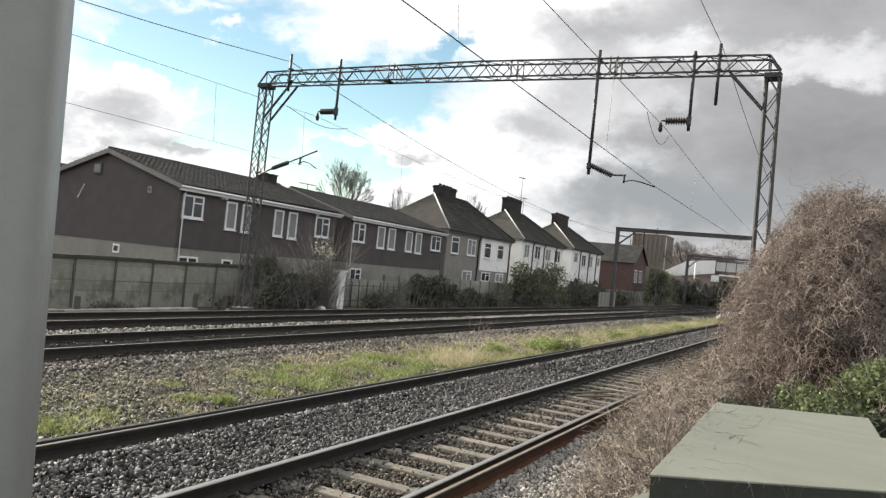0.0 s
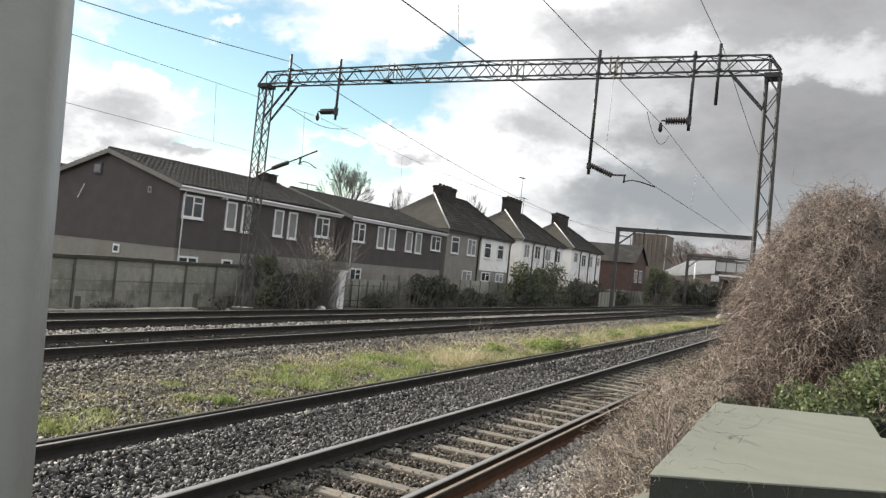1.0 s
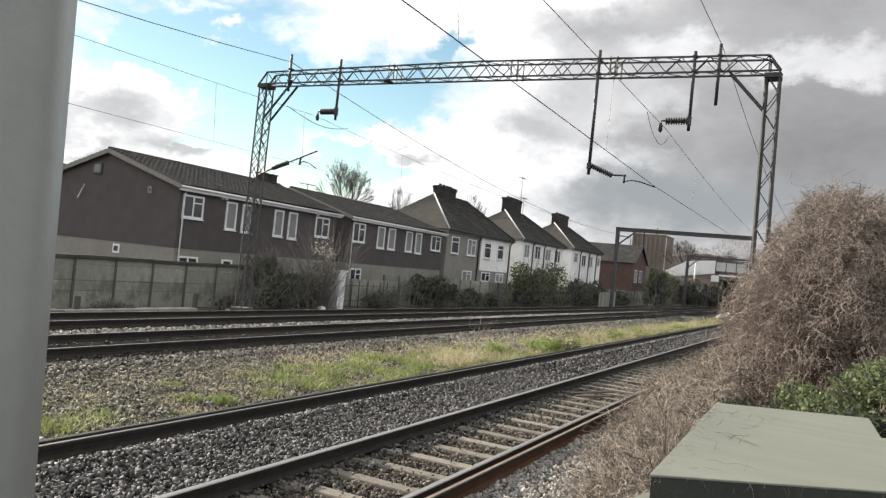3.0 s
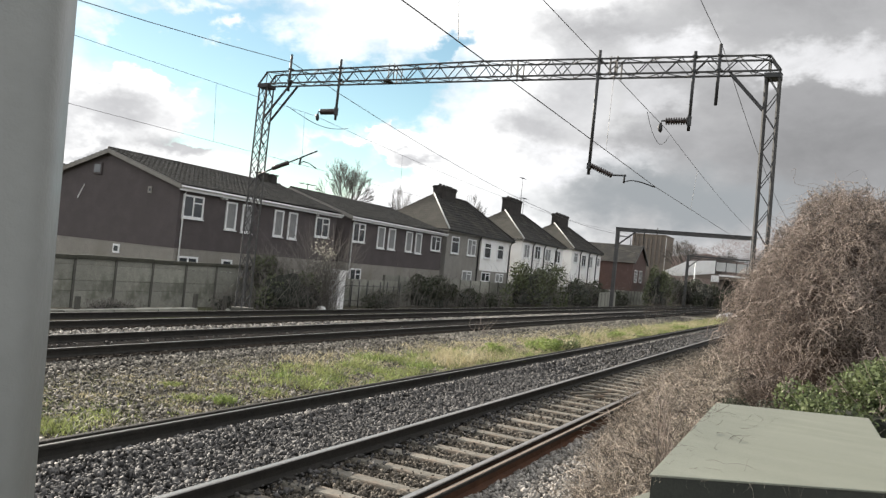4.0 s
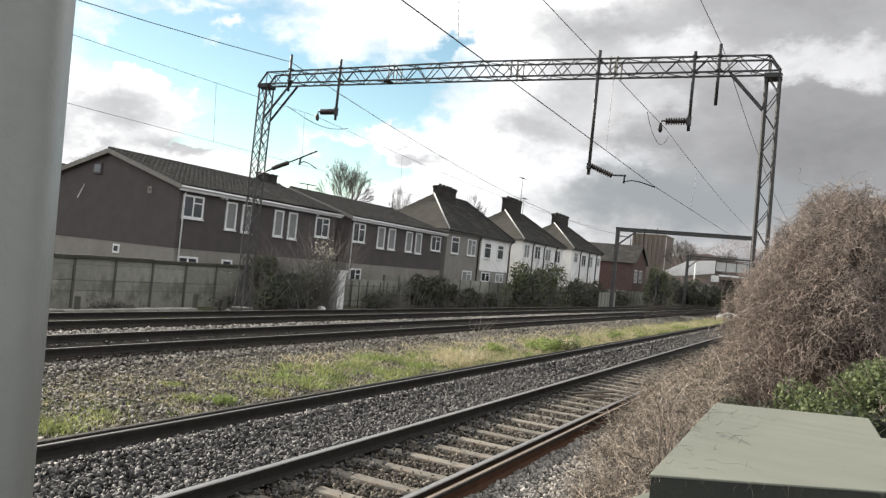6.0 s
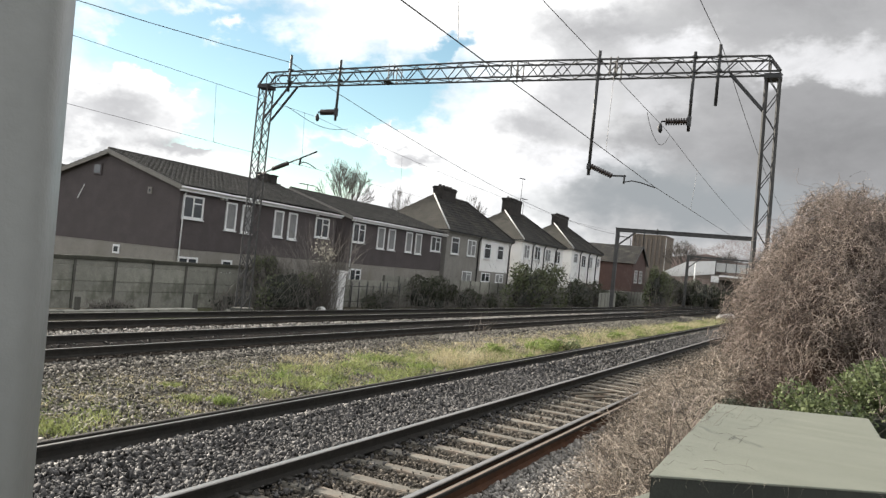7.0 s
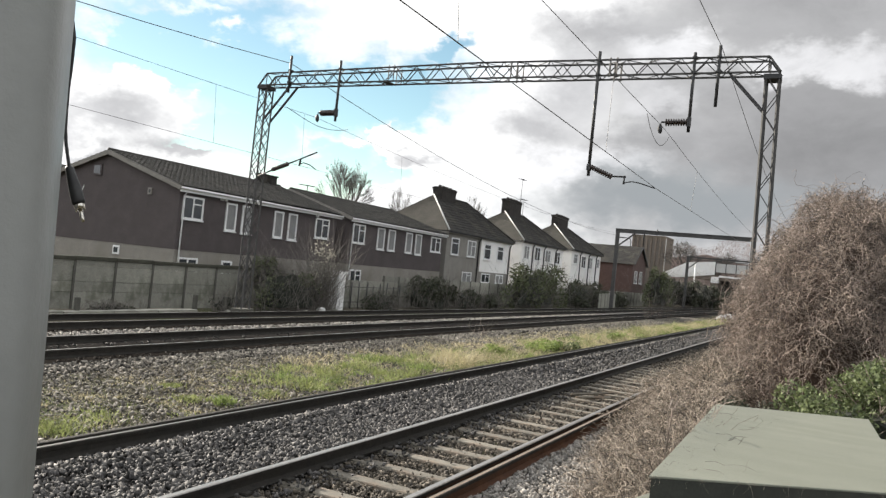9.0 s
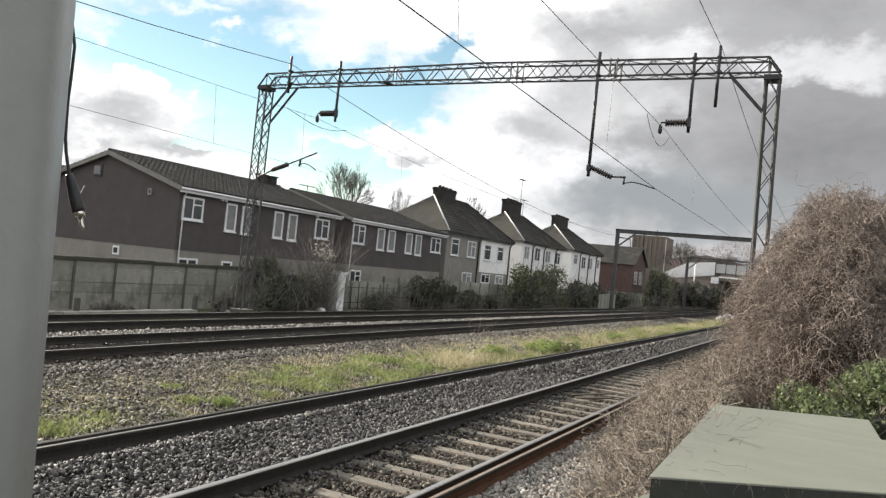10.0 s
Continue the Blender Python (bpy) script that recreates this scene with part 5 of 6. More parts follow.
def lineside_shrubs():
    close = [(-21.7, 27.8, -0.45, 0.8, 2.7, 2.0, 1900, 0.06, WILLOW, "dark twiggy shrub before the concrete fence"),
         (-23.5, 28.3, 0.55, 0.4, 1.3, 1.5, 1700, 0.06, WILLOW, "green creeper over the top of the fence"),
         (-21.8, 30.2, -0.4, 0.8, 1.1, 3.5, 620, 0.07, PALE_LEAF, "straggly pale-leaved shrub beside the pillar"),
         (-22.2, 36.5, -0.5, 0.6, 1.8, 1.0, 1400, 0.08, LEAF_DARK, "low dark shrub at the fence foot"),
         (-22.0, 41.8, -0.5, 0.9, 3.0, 2.15, 4200, 0.09, LEAF_DARK, "dark evergreen shrub along the fence"),
         (-22.2, 47.4, -0.5, 0.9, 2.0, 1.45, 2600, 0.10, LEAF_DARK, "dark shrub along the fence"),
         (-22.2, 51.6, -0.5, 0.9, 1.3, 1.2, 1500, 0.10, LEAF_DARK, "dark shrub along the fence"),
         (-22.0, 60.5, -0.5, 1.3, 5.8, 3.7, 5200, 0.12, WILLOW, "broad evergreen shrub before the white houses")]
    beyond = [(-22.0, 73.5, -0.5, 1.2, 5.5, 2.7, 4200, 0.14, LEAF_DARK, "tangled evergreen shrub before the white houses"),
         (-22.5, 88.0, -0.5, 1.2, 7.0, 1.9, 3000, 0.16, LEAF_DARK, "dark hedge beside the line"),
         (-20.4, 102.0, -0.5, 1.6, 5.0, 5.4, 4600, 0.17, WILLOW, "green shrub before the red house"),
         (-22.0, 117.0, -0.5, 1.8, 8.0, 4.4, 4200, 0.24, LEAF_DARK, "dark evergreen growth near the bridge"),
         (-20.5, 126.0, -0.5, 3.0, 6.0, 4.3, 4200, 0.26, LEAF_DARK, "dark evergreen growth near the bridge"),
         (-17.5, 122.0, -0.4, 2.6, 3.0, 4.6, 3600, 0.24, LEAF_DARK, "dark evergreen growth near the bridge"),
         (-21.4, 18.0, -0.4, 0.3, 0.9, 0.4, 240, 0.05, LEAF_DARK, "low dark weeds at the fence foot"),
         (-21.6, 24.0, -0.4, 0.4, 1.2, 0.7, 500, 0.05, LEAF_DARK, "low dark weeds at the fence foot"),
         (-13.0, 125.0, -0.2, 3.6, 2.5, 3.8, 3200, 0.26, LEAF_DARK, "dark growth under the bridge"),
         (-8.0, 126.0, -0.2, 3.6, 2.5, 4.6, 3200, 0.26, LEAF_DARK, "dark growth under the bridge")]
    for i, (x, y, z, w, l, h, n, s, mt, label) in enumerate(close + beyond):
        shrub(x, y, z, w, l, h, n, s, mt, label, 40 + i, 14, 0 if mt is PALE_LEAF else 0.6)
    # leafy green bush between the box and the dry mound
    rng = np.random.default_rng(90)
    cs = [(rng.uniform(-0.25, 1.4), rng.uniform(8.2, 10.2), rng.uniform(0.7, 1.52)) for _ in range(40)]
    cs = [(x, y, z + 0.24 * (x + 0.2)) for x, y, z in cs]
    g = thing("green_bush", 0.4, 9.2, 0.4, "leafy green bush behind the pale box", "bush")
    V, F2 = leaf_cloud(rng, [(x - 0.4, y - 9.2, z - 0.4) for x, y, z in cs], [(0.22, 0.3, 0.2)] * 40, 17000, 0.025)
    part("foliage", big_mesh("foliage", V, F2, LEAF_BRIGHT), g)
    # near-black lumps and dark leaves put shade inside the bush and behind the box
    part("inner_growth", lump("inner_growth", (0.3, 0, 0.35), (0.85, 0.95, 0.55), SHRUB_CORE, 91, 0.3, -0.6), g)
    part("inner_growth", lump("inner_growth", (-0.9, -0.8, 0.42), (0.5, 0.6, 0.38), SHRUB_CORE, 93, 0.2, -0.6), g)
    low = [(rng.uniform(-1.45, -0.5), rng.uniform(-1.3, -0.3), rng.uniform(0.4, 0.80)) for _ in range(30)]
    V, F2 = leaf_cloud(rng, low, [(0.16, 0.2, 0.10)] * 30, 7000, 0.020)
    part("low_foliage", big_mesh("low_foliage", V, F2, LEAF_DARK), g, "dark leaves coloured for the shade behind the box")
    p = np.array(cs)[rng.integers(0, 40, 160)] - np.array([0.4, 9.2, 0.7])
    v, f = strands(rng, p, rng.normal(size=(160, 3)) * 0.5 + np.array([0, 0, 1]), 4, 0.55, 0.004, 0.03, 0.3)
    part("twig_growth", big_mesh("twig_growth", v, f, TWIG), g)


def blades(name, rng, p, h, width, mat, label, lean=0.45):
    """Grass blades: a bent strip and a tip each."""
    n = len(p)
    a = rng.uniform(0, 2 * math.pi, n)
    side = np.stack([np.cos(a), np.sin(a), np.zeros(n)], 1) * (width * (0.6 + 0.8 * rng.random(n)))[:, None]
    d = rng.normal(size=(n, 3)) * lean
    d[:, 2] = 1
    hh = (h * (0.4 + 0.9 * rng.random(n)))[:, None]
    m = p + d * hh * 0.55
    t = m + (d * (1.0, 1.0, 0.55) + rng.normal(size=(n, 3)) * (0.25, 0.25, 0.1)) * hh * 0.5
    V = np.stack([p - side, p + side, m + side * 0.7, m - side * 0.7, t], 1).reshape(-1, 3)
    q = np.arange(n)[:, None] * 5
    F2 = np.concatenate([q + np.array([[0, 1, 2]]), q + np.array([[0, 2, 3]]), q + np.array([[3, 2, 4]])], 0)
    return tagged(new(name, big_mesh(name, V, F2, mat)), label, "grass", kind="stuff")


def grass_strip():
    rng = np.random.default_rng(21)

    def tufts(n_t, per, y0, y1, x0, x1, r, power=1.0):
        ty = y0 + (y1 - y0) * rng.random(n_t) ** power
        tx = rng.uniform(x0, x1, n_t)
        k = np.repeat(np.arange(n_t), per)
        p = np.stack([tx[k], ty[k], np.full(len(k), 0.0)], 1) + rng.normal(size=(len(k), 3)) * (r, r, 0)
        tall = (0.35 + 1.1 * rng.random(n_t) ** 1.5)[k]
        return p, tall
    for n_t, per, y0, y1, x0, x1, r, power, h, wide, mt, label, lean in (
            (150, 14, 4.5, 16, -9.4, -7.05, 0.08, 0.9, 0.06, 0.004, GRASS, "low green grass among the gravel", 0.6),
            (22, 80, 4.5, 18, -8.5, -7.1, 0.13, 1.0, 0.06, 0.004, GRASS, "low green grass among the gravel", 0.6),
            (300, 22, 4.5, 17, -10.2, -7.1, 0.10, 1.0, 0.05, 0.004, STRAW, "thin straw-coloured grass among the gravel", 0.9),
            (210, 46, 16, 75, -8.9, -7.1, 0.13, 1.4, 0.34, 0.006, STRAW, "dry straw-coloured grass along the old rail", 0.7),
            (320, 50, 10.5, 75, -9.3, -7.1, 0.13, 1.3, 0.19, 0.006, GRASS, "fresh green grass along the old rail", 0.7),
            (150, 40, 11, 60, -9.2, -7.1, 0.10, 1.3, 0.15, 0.008, WEED, "darker green grass along the old rail", 0.8),
            (200, 20, 13, 40, -10.4, -8.6, 0.16, 1.3, 0.11, 0.007, STRAW, "dry grass at the gravel's edge", 0.9),
            (120, 40, 36, 80, -9.0, -7.1, 0.2, 1.0, 0.22, 0.012, GRASS, "green grass verge farther along the old rail", 0.6)):
        p, tall = tufts(n_t, per, y0, y1, x0, x1, r, power)
        blades("grass", rng, p, h * tall, wide, mt, label, lean)
    # clumps of fresh grass and weeds, each with its own spread
    for x, y, wide, h, k in ((-7.83, 8.77, 0.10, 0.13, 1), (-7.75, 5.95, 0.16, 0.10, 0), (-7.95, 6.2, 0.16, 0.09, 0), (-7.93, 9.9, 0.16, 0.09, 0), (-8.28, 8.53, 0.1, 0.07, 0), (-9.2, 9.07, 0.09, 0.06, 0), (-8.03, 6.73, 0.2, 0.07, 0),
                             (-9.34, 15.0, 0.22, 0.2, 1), (-9.2, 15.6, 0.2, 0.16, 0), (-9.5, 12.4, 0.2, 0.1, 0), (-8.02, 13.85, 0.22, 0.14, 0), (-8.12, 15.25, 0.2, 0.14, 1)):
        n = 240
        p = np.array([[x, y, 0.0]]) + rng.normal(size=(n, 3)) * (wide, wide, 0)
        blades("grass_clump", rng, p, h, 0.006, WEED if k else GRASS, "fresh green grass clump in the gravel", 0.55)
    for x, y, w, l, h, mt in ((-7.8, 22.6, 0.35, 0.9, 0.42, WEED), (-7.65, 24.0, 0.3, 0.8, 0.3, LEAF_BRIGHT), (-7.9, 31.8, 0.25, 0.8, 0.3, WEED), (-8.6, 20.4, 0.25, 0.5, 0.2, WEED), (-7.6, 46, 0.3, 1.6, 0.3, WEED)):
        weed = thing("green_weed", x, y, 0, "leafy green weed clump beside the old rail", "weed", "green weeds")
        cs = [(rng.uniform(-w, w), rng.uniform(-l, l), h * rng.uniform(0.2, 0.75)) for _ in range(16)]
        V, F2 = leaf_cloud(rng, cs, [(w * 0.5, l * 0.35, h * 0.3)] * 16, 900, 0.045)
        V[:, 2] = np.maximum(V[:, 2], 0.01)
        part("foliage", big_mesh("foliage", V, F2, mt), weed)
    # straw lying about
    n = 9000
    y = 4.5 + 26 * rng.random(n) ** 1.3
    p = np.stack([rng.uniform(-10.8, -7.0, n), y, np.full(n, 0.012)], 1)
    blades("straw_litter", rng, p, 0.02, 0.003, STRAW, "bleached straw lying on the gravel", 3.0)
    # tall dead weeds
    for x, y, h in ((-11.04, 25.3, 0.75), (-11.9, 56.5, 1.5), (-11.6, 59.7, 1.7), (-11.7, 64.0, 1.4)):
        w = thing("dead_weed", x, y, 0, "tall dry dead weed standing in the gravel", "weed", "dead weeds")
        st = rng.normal(size=(14, 3)) * (0.16, 0.16, 0)
        v, f = strands(rng, st, rng.normal(size=(14, 3)) * 0.3 + np.array([0, 0, 1]), 5, h, 0.007, 0.0, 0.2)
        part("stalk", big_mesh("stalk", v, f, TWIG), w)


# ---- loose stones ----
def stones(name, rng, x, y, z, size, mat, label, fine=True):
    """Broken stones, each a rough lump turned its own way."""
    bm = bmesh.new()
    bmesh.ops.create_cube(bm, size=1.4)
    if fine:
        bmesh.ops.bevel(bm, geom=[v for v in bm.verts if v.co.x * v.co.y * v.co.z > 0], offset=0.55, segments=1, affect="VERTICES")
    bmesh.ops.triangulate(bm, faces=bm.faces[:])
    bm.verts.ensure_lookup_table()
    B = np.array([v.co[:] for v in bm.verts])
    Fc = np.array([[v.index for v in f.verts] for f in bm.faces])
    bm.free()
    n, k = len(x), len(B)
    V = B[None] * (1 + rng.uniform(-0.45, 0.3, (n, k, 1))) * rng.uniform(0.4, 1.35, (n, 1, 3))
    qt = rng.normal(size=(n, 4))
    qt /= np.linalg.norm(qt, axis=1, keepdims=True)
    w, a, b, c = qt.T
    R = np.stack([np.stack([1 - 2 * (b * b + c * c), 2 * (a * b - c * w), 2 * (a * c + b * w)], -1),
                  np.stack([2 * (a * b + c * w), 1 - 2 * (a * a + c * c), 2 * (b * c - a * w)], -1),
                  np.stack([2 * (a * c - b * w), 2 * (b * c + a * w), 1 - 2 * (a * a + b * b)], -1)], 1)
    V = np.einsum("nij,nkj->nki", R, V) * (size * (0.5 + 1.0 * rng.random(n) ** 1.7))[:, None, None] * 0.5
    V += np.stack([x, y, z], 1)[:, None, :]
    Fa = (Fc[None] + (np.arange(n) * k)[:, None, None]).reshape(-1, 3)
    return tagged(new(name, big_mesh(name, V.reshape(-1, 3), Fa, mat)), label, "ballast", kind="stuff")


def ballast():
    rng = np.random.default_rng(31)

    def area(n, x0, x1, y0, y1, power=1.0):
        return rng.uniform(x0, x1, n), y0 + (y1 - y0) * rng.random(n) ** power
    # between the old rail and the near track: deep clean stone
    def heap(x):
        return np.interp(x, [-6.72, -6.55, -6.42, -6.1, -5.6, -4.95], [-0.05, 0.03, 0.06, 0.01, -0.01, 0.005])
    x, y = area(24000, -6.70, -4.93, 3.0, 17)
    stones("ballast", rng, x, y, heap(x) + 0.03 * rng.random(len(x)), 0.055, BALLAST, "coarse grey railway ballast stones")
    x, y = area(9000, -6.70, -4.93, 16, 60, 1.5)
    stones("ballast", rng, x, y, heap(x) + 0.03 * rng.random(len(x)), 0.075, BALLAST, "coarse grey railway ballast stones", False)
    # paler stones put the sun's bright rim into the crest's colour
    x, y = area(1500, -6.52, -6.36, 3.0, 45, 1.3)
    stones("ballast", rng, x, y, heap(x) + 0.01 + 0.02 * rng.random(len(x)), 0.045, PALE_BALLAST, "stones coloured pale for the sunlit crest beside the old rail")
    # between the sleepers
    x, y = area(16000, -4.78, -3.43, 4.5, 20, 1.3)
    keep = np.abs((y - 2.5 + 0.325) % 0.65 - 0.325) > 0.125
    x, y = x[keep], y[keep]
    stones("ballast", rng, x, y, -0.035 + 0.03 * rng.random(len(x)), 0.045, BROWN_BALLAST, "brown-stained ballast between the sleepers")
    x, y = area(7000, -4.78, -3.43, 19, 62, 1.6)
    stones("ballast", rng, x, y, -0.05 + 0.04 * np.clip((y - 19) / 6, 0, 1) + 0.03 * rng.random(len(x)), 0.06, BROWN_BALLAST, "brown ballast burying the sleepers", False)
    x, y = area(420, -4.75, -3.45, 5.5, 22, 1.3)
    stones("ballast", rng, x, y, 0.018 + 0.008 * rng.random(len(x)), 0.030, BROWN_BALLAST, "small stones scattered over the sleepers")
    x, y = area(700, -4.78, -4.35, 4.5, 16, 1.2)
    stones("ballast", rng, x, y, 0.022 + 0.01 * rng.random(len(x)), 0.046, BALLAST, "stones spilled against the near rail")
    # shoulder beside the near rail
    x, y = area(9000, -3.1, -2.1, 5.5, 16, 1.2)
    stones("ballast", rng, x, y, 0.01 + 0.03 * rng.random(len(x)) + 0.25 * np.clip(x + 2.7, 0, 1), 0.052, PALE_BALLAST, "pale ballast shoulder beside the rusty rail")
    # gravel of the weedy strip
    x, y = area(22000, -11.4, -6.95, 4.0, 26, 1.2)
    stones("gravel", rng, x, y, -0.015 + 0.02 * rng.random(len(x)), 0.048, DARK_BALLAST, "dull brown gravel of the weedy strip", False)
    x, y = area(9000, -11.6, -8.5, 22, 70, 1.3)
    stones("gravel", rng, x, y, -0.01 + 0.02 * rng.random(len(x)), 0.07, DARK_BALLAST, "dull brown gravel of the weedy strip", False)
    # far tracks: stones lie low between the rails and high between the tracks
    def far_bed(x):
        return np.interp(x, [-18.6, -17.45, -17.2, -15.7, -15.4, -15.1, -14.3, -14.0, -13.6, -12.2, -12.0, -11.75, -11.3], [-0.36, -0.09, -0.10, -0.10, -0.07, 0, 0, -0.06, -0.11, -0.11, -0.085, -0.03, -0.02])
    x, y = area(9000, -17.3, -11.95, 7, 60, 1.5)
    keep = ((x > -15.6) & (x < -13.75)) | (x > -12.1)
    stones("ballast", rng, x[keep], y[keep], far_bed(x[keep]) + 0.02 * rng.random(int(keep.sum())), 0.06, BALLAST, "ballast of the far tracks", False)
    x, y = area(9000, -17.1, -12.2, 7, 60, 1.5)
    keep = (x < -15.75) | (x > -13.6)
    stones("ballast", rng, x[keep], y[keep], far_bed(x[keep]) + 0.015 * rng.random(int(keep.sum())), 0.06, DARK_STONE, "darker ballast between the far rails", False)
    x, y = area(8000, -15.3, -14.1, 9, 70, 1.5)
    stones("ballast", rng, x, y, far_bed(x) + 0.03 * rng.random(len(x)), 0.06, PALE_BALLAST, "pale ballast between the far tracks", False)
    # stone shoulder banked against the outer rail of the middle track
    x, y = area(6000, -11.95, -11.2, 7, 50, 1.4)
    stones("ballast", rng, x, y, far_bed(x) + 0.02 * rng.random(len(x)), 0.055, DARK_BALLAST, "ballast shoulder of the middle track", False)


bush_stems = bramble_bush()
bramble_sprawl()
lineside_shrubs()
grass_strip()
ballast()


# ---- litter and rubble ----
def rubble():
    rng = random.Random(5)
    spots = [(-20.6 + rng.uniform(-0.4, 0.4), 21.0 + i * 1.1 + rng.uniform(-0.4, 0.4), rng.uniform(0.06, 0.14)) for i in range(9)] + [(-21.2, 29.6, 0.2), (-14.9, 23.2, 0.16), (-14.8, 23.6, 0.13)]
    spots += [(-8.3 + rng.uniform(-0.9, 0.9), 74 + rng.uniform(0, 8), rng.uniform(0.22, 0.5)) for _ in range(20)]
    for i, (x, y, s) in enumerate(spots):
        bm = bmesh.new()
        bmesh.ops.create_icosphere(bm, subdivisions=2, radius=s)
        for v in bm.verts:
            v.co *= 1 + 0.5 * noise.noise(v.co * (2 / s) + Vector((i, 0, 0)))
            v.co.z *= 0.85
        me = bpy.data.meshes.new("rubble")
        bm.to_mesh(me)
        bm.free()
        me.materials.append(LITTER if i > 8 else PANEL)
        ob = new("rubble", me)
        ob.location = (x, y, ground_z(x, y) + s * 0.35)
        tagged(ob, "pale lump of rubble beside the line" if i <= 8 else "white lump of litter beside the track", "rubble", "rubble")
    for a, b in (((-4.5, 15.0, 0.05), (-3.9, 16.1, 0.07)), ((-4.3, 14.7, 0.06), (-3.8, 15.4, 0.06))):
        tagged(new("loose_plank", rod("loose_plank", [a, b], 0.025, CONCRETE_SLEEPER, 4)), "short pale timber lying between the rails", "plank", "planks")


rubble()


def aerial(x, y, z, h, n, label):
    a = thing("tv_aerial", x, y, z, label, "aerial", "aerials")
    part("mast", rod("mast", [(0, 0, 0), (0.02, 0, h)], 0.03, DARK_STEEL, 6), a)
    part("boom", rod("boom", [(-0.1, -0.8, h - 0.08), (0.1, 0.8, h - 0.02)], 0.025, DARK_STEEL, 6), a)
    for i in range(n):
        yy = -0.75 + 1.5 * i / (n - 1)
        part("element", rod("element", [(-0.3, yy, h - 0.05), (0.3, yy, h - 0.05)], 0.015, DARK_STEEL, 5), a)


aerial(-34.1, 85.6, 10.6, 3.0, 6, "tall television aerial on a chimney")
aerial(-34.1, 86.6, 9.4, 1.9, 5, "short television aerial on a chimney")
aerial(-35.3, 46.0, 6.6, 0.7, 4, "small television aerial on the brick house roof")


# ---- green box ----
def green_box():
    zt = 1.45
    top = [(-0.78, 6.64), (0.33, 7.22), (0.37, 6.23), (1.05, 6.58), (1.0, 4.90), (-0.71, 3.76)]
    b = thing("equipment_box", 0, 5.4, 0.35, "low lineside box with a pale green painted lid", "box")

    def prism(name, pts, z0, z1, mat, bevel):
        bm = bmesh.new()
        lo = [bm.verts.new((x, y - 5.4, z0 - 0.35)) for x, y in pts]
        hi = [bm.verts.new((x, y - 5.4, z1 - 0.35)) for x, y in pts]
        bm.faces.new(lo)
        bm.faces.new(hi[::-1])
        for i in range(len(pts)):
            j = (i + 1) % len(pts)
            bm.faces.new((lo[i], hi[i], hi[j], lo[j]))
        bmesh.ops.recalc_face_normals(bm, faces=bm.faces[:])
        if bevel:
            bmesh.ops.bevel(bm, geom=bm.edges[:], offset=bevel, segments=2, affect="EDGES", profile=0.6)
        me = bpy.data.meshes.new(name)
        bm.to_mesh(me)
        bm.free()
        me.materials.append(mat)
        return me
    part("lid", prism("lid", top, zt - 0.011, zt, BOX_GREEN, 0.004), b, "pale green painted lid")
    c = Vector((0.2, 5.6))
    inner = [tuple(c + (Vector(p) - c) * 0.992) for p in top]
    # sides get the darker green in place of real shading
    part("body", prism("body", inner, 0.35, zt - 0.012, SHADED_SIDE, 0.004), b, "green side panels with their shade in the colour")
    ledge = [(-0.75, 4.05), (0.9, 4.62), (1.0, 2.9), (-1.05, 2.9)]
    l = thing("box_ledge", 0, 5.4, 0.35, "lower pale green ledge in front of the box", "box")
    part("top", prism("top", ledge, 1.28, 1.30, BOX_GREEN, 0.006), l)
    part("body", prism("body", [(x * 0.96, y * 0.985 + 0.05) for x, y in ledge], 0.35, 1.278, SHADED_SIDE, 0.0), l)
    # thin dark strands on the lid: a few stems, mostly stand-ins for stem shadows
    rng = np.random.default_rng(77)
    n = 48
    p = np.stack([-0.76 + 0.45 * rng.random(n) ** 2.5, rng.uniform(3.95, 6.3, n), np.full(n, zt + 0.006)], 1)
    d = np.stack([rng.uniform(0.2, 1.0, n), rng.normal(size=n) * 0.6, np.full(n, 0.04)], 1)
    v, f = strands(rng, p, d, 6, 0.24, 0.0010, 0.0, 0.45)
    v[:, 2] = np.clip(v[:, 2], zt + 0.003, zt + 0.05)
    # sprigs hanging over the front edge
    k = rng.random(26) ** 1.6
    p2 = np.stack([-0.72 + 1.0 * k, 3.745 + 0.68 * k, np.full(26, zt + 0.004)], 1)
    d2 = np.stack([rng.normal(size=26) * 0.5, np.full(26, -0.5), rng.uniform(-0.3, 0.5, 26)], 1)
    v2, f2 = strands(rng, p2, d2, 6, 0.08, 0.0007, 0.3, 0.4)
    tagged(new("dry_sprigs", big_mesh("dry_sprigs", v2, f2, PALE_TWIG)), "pale dry sprigs hanging over the lid's front edge", "dead plants", kind="stuff")
    tagged(new("dry_stems", big_mesh("dry_stems", v, f, DARK_STRAND)), "dark strands on the green lid, mostly in place of stem shadows", "dead plants", kind="stuff")


green_box()


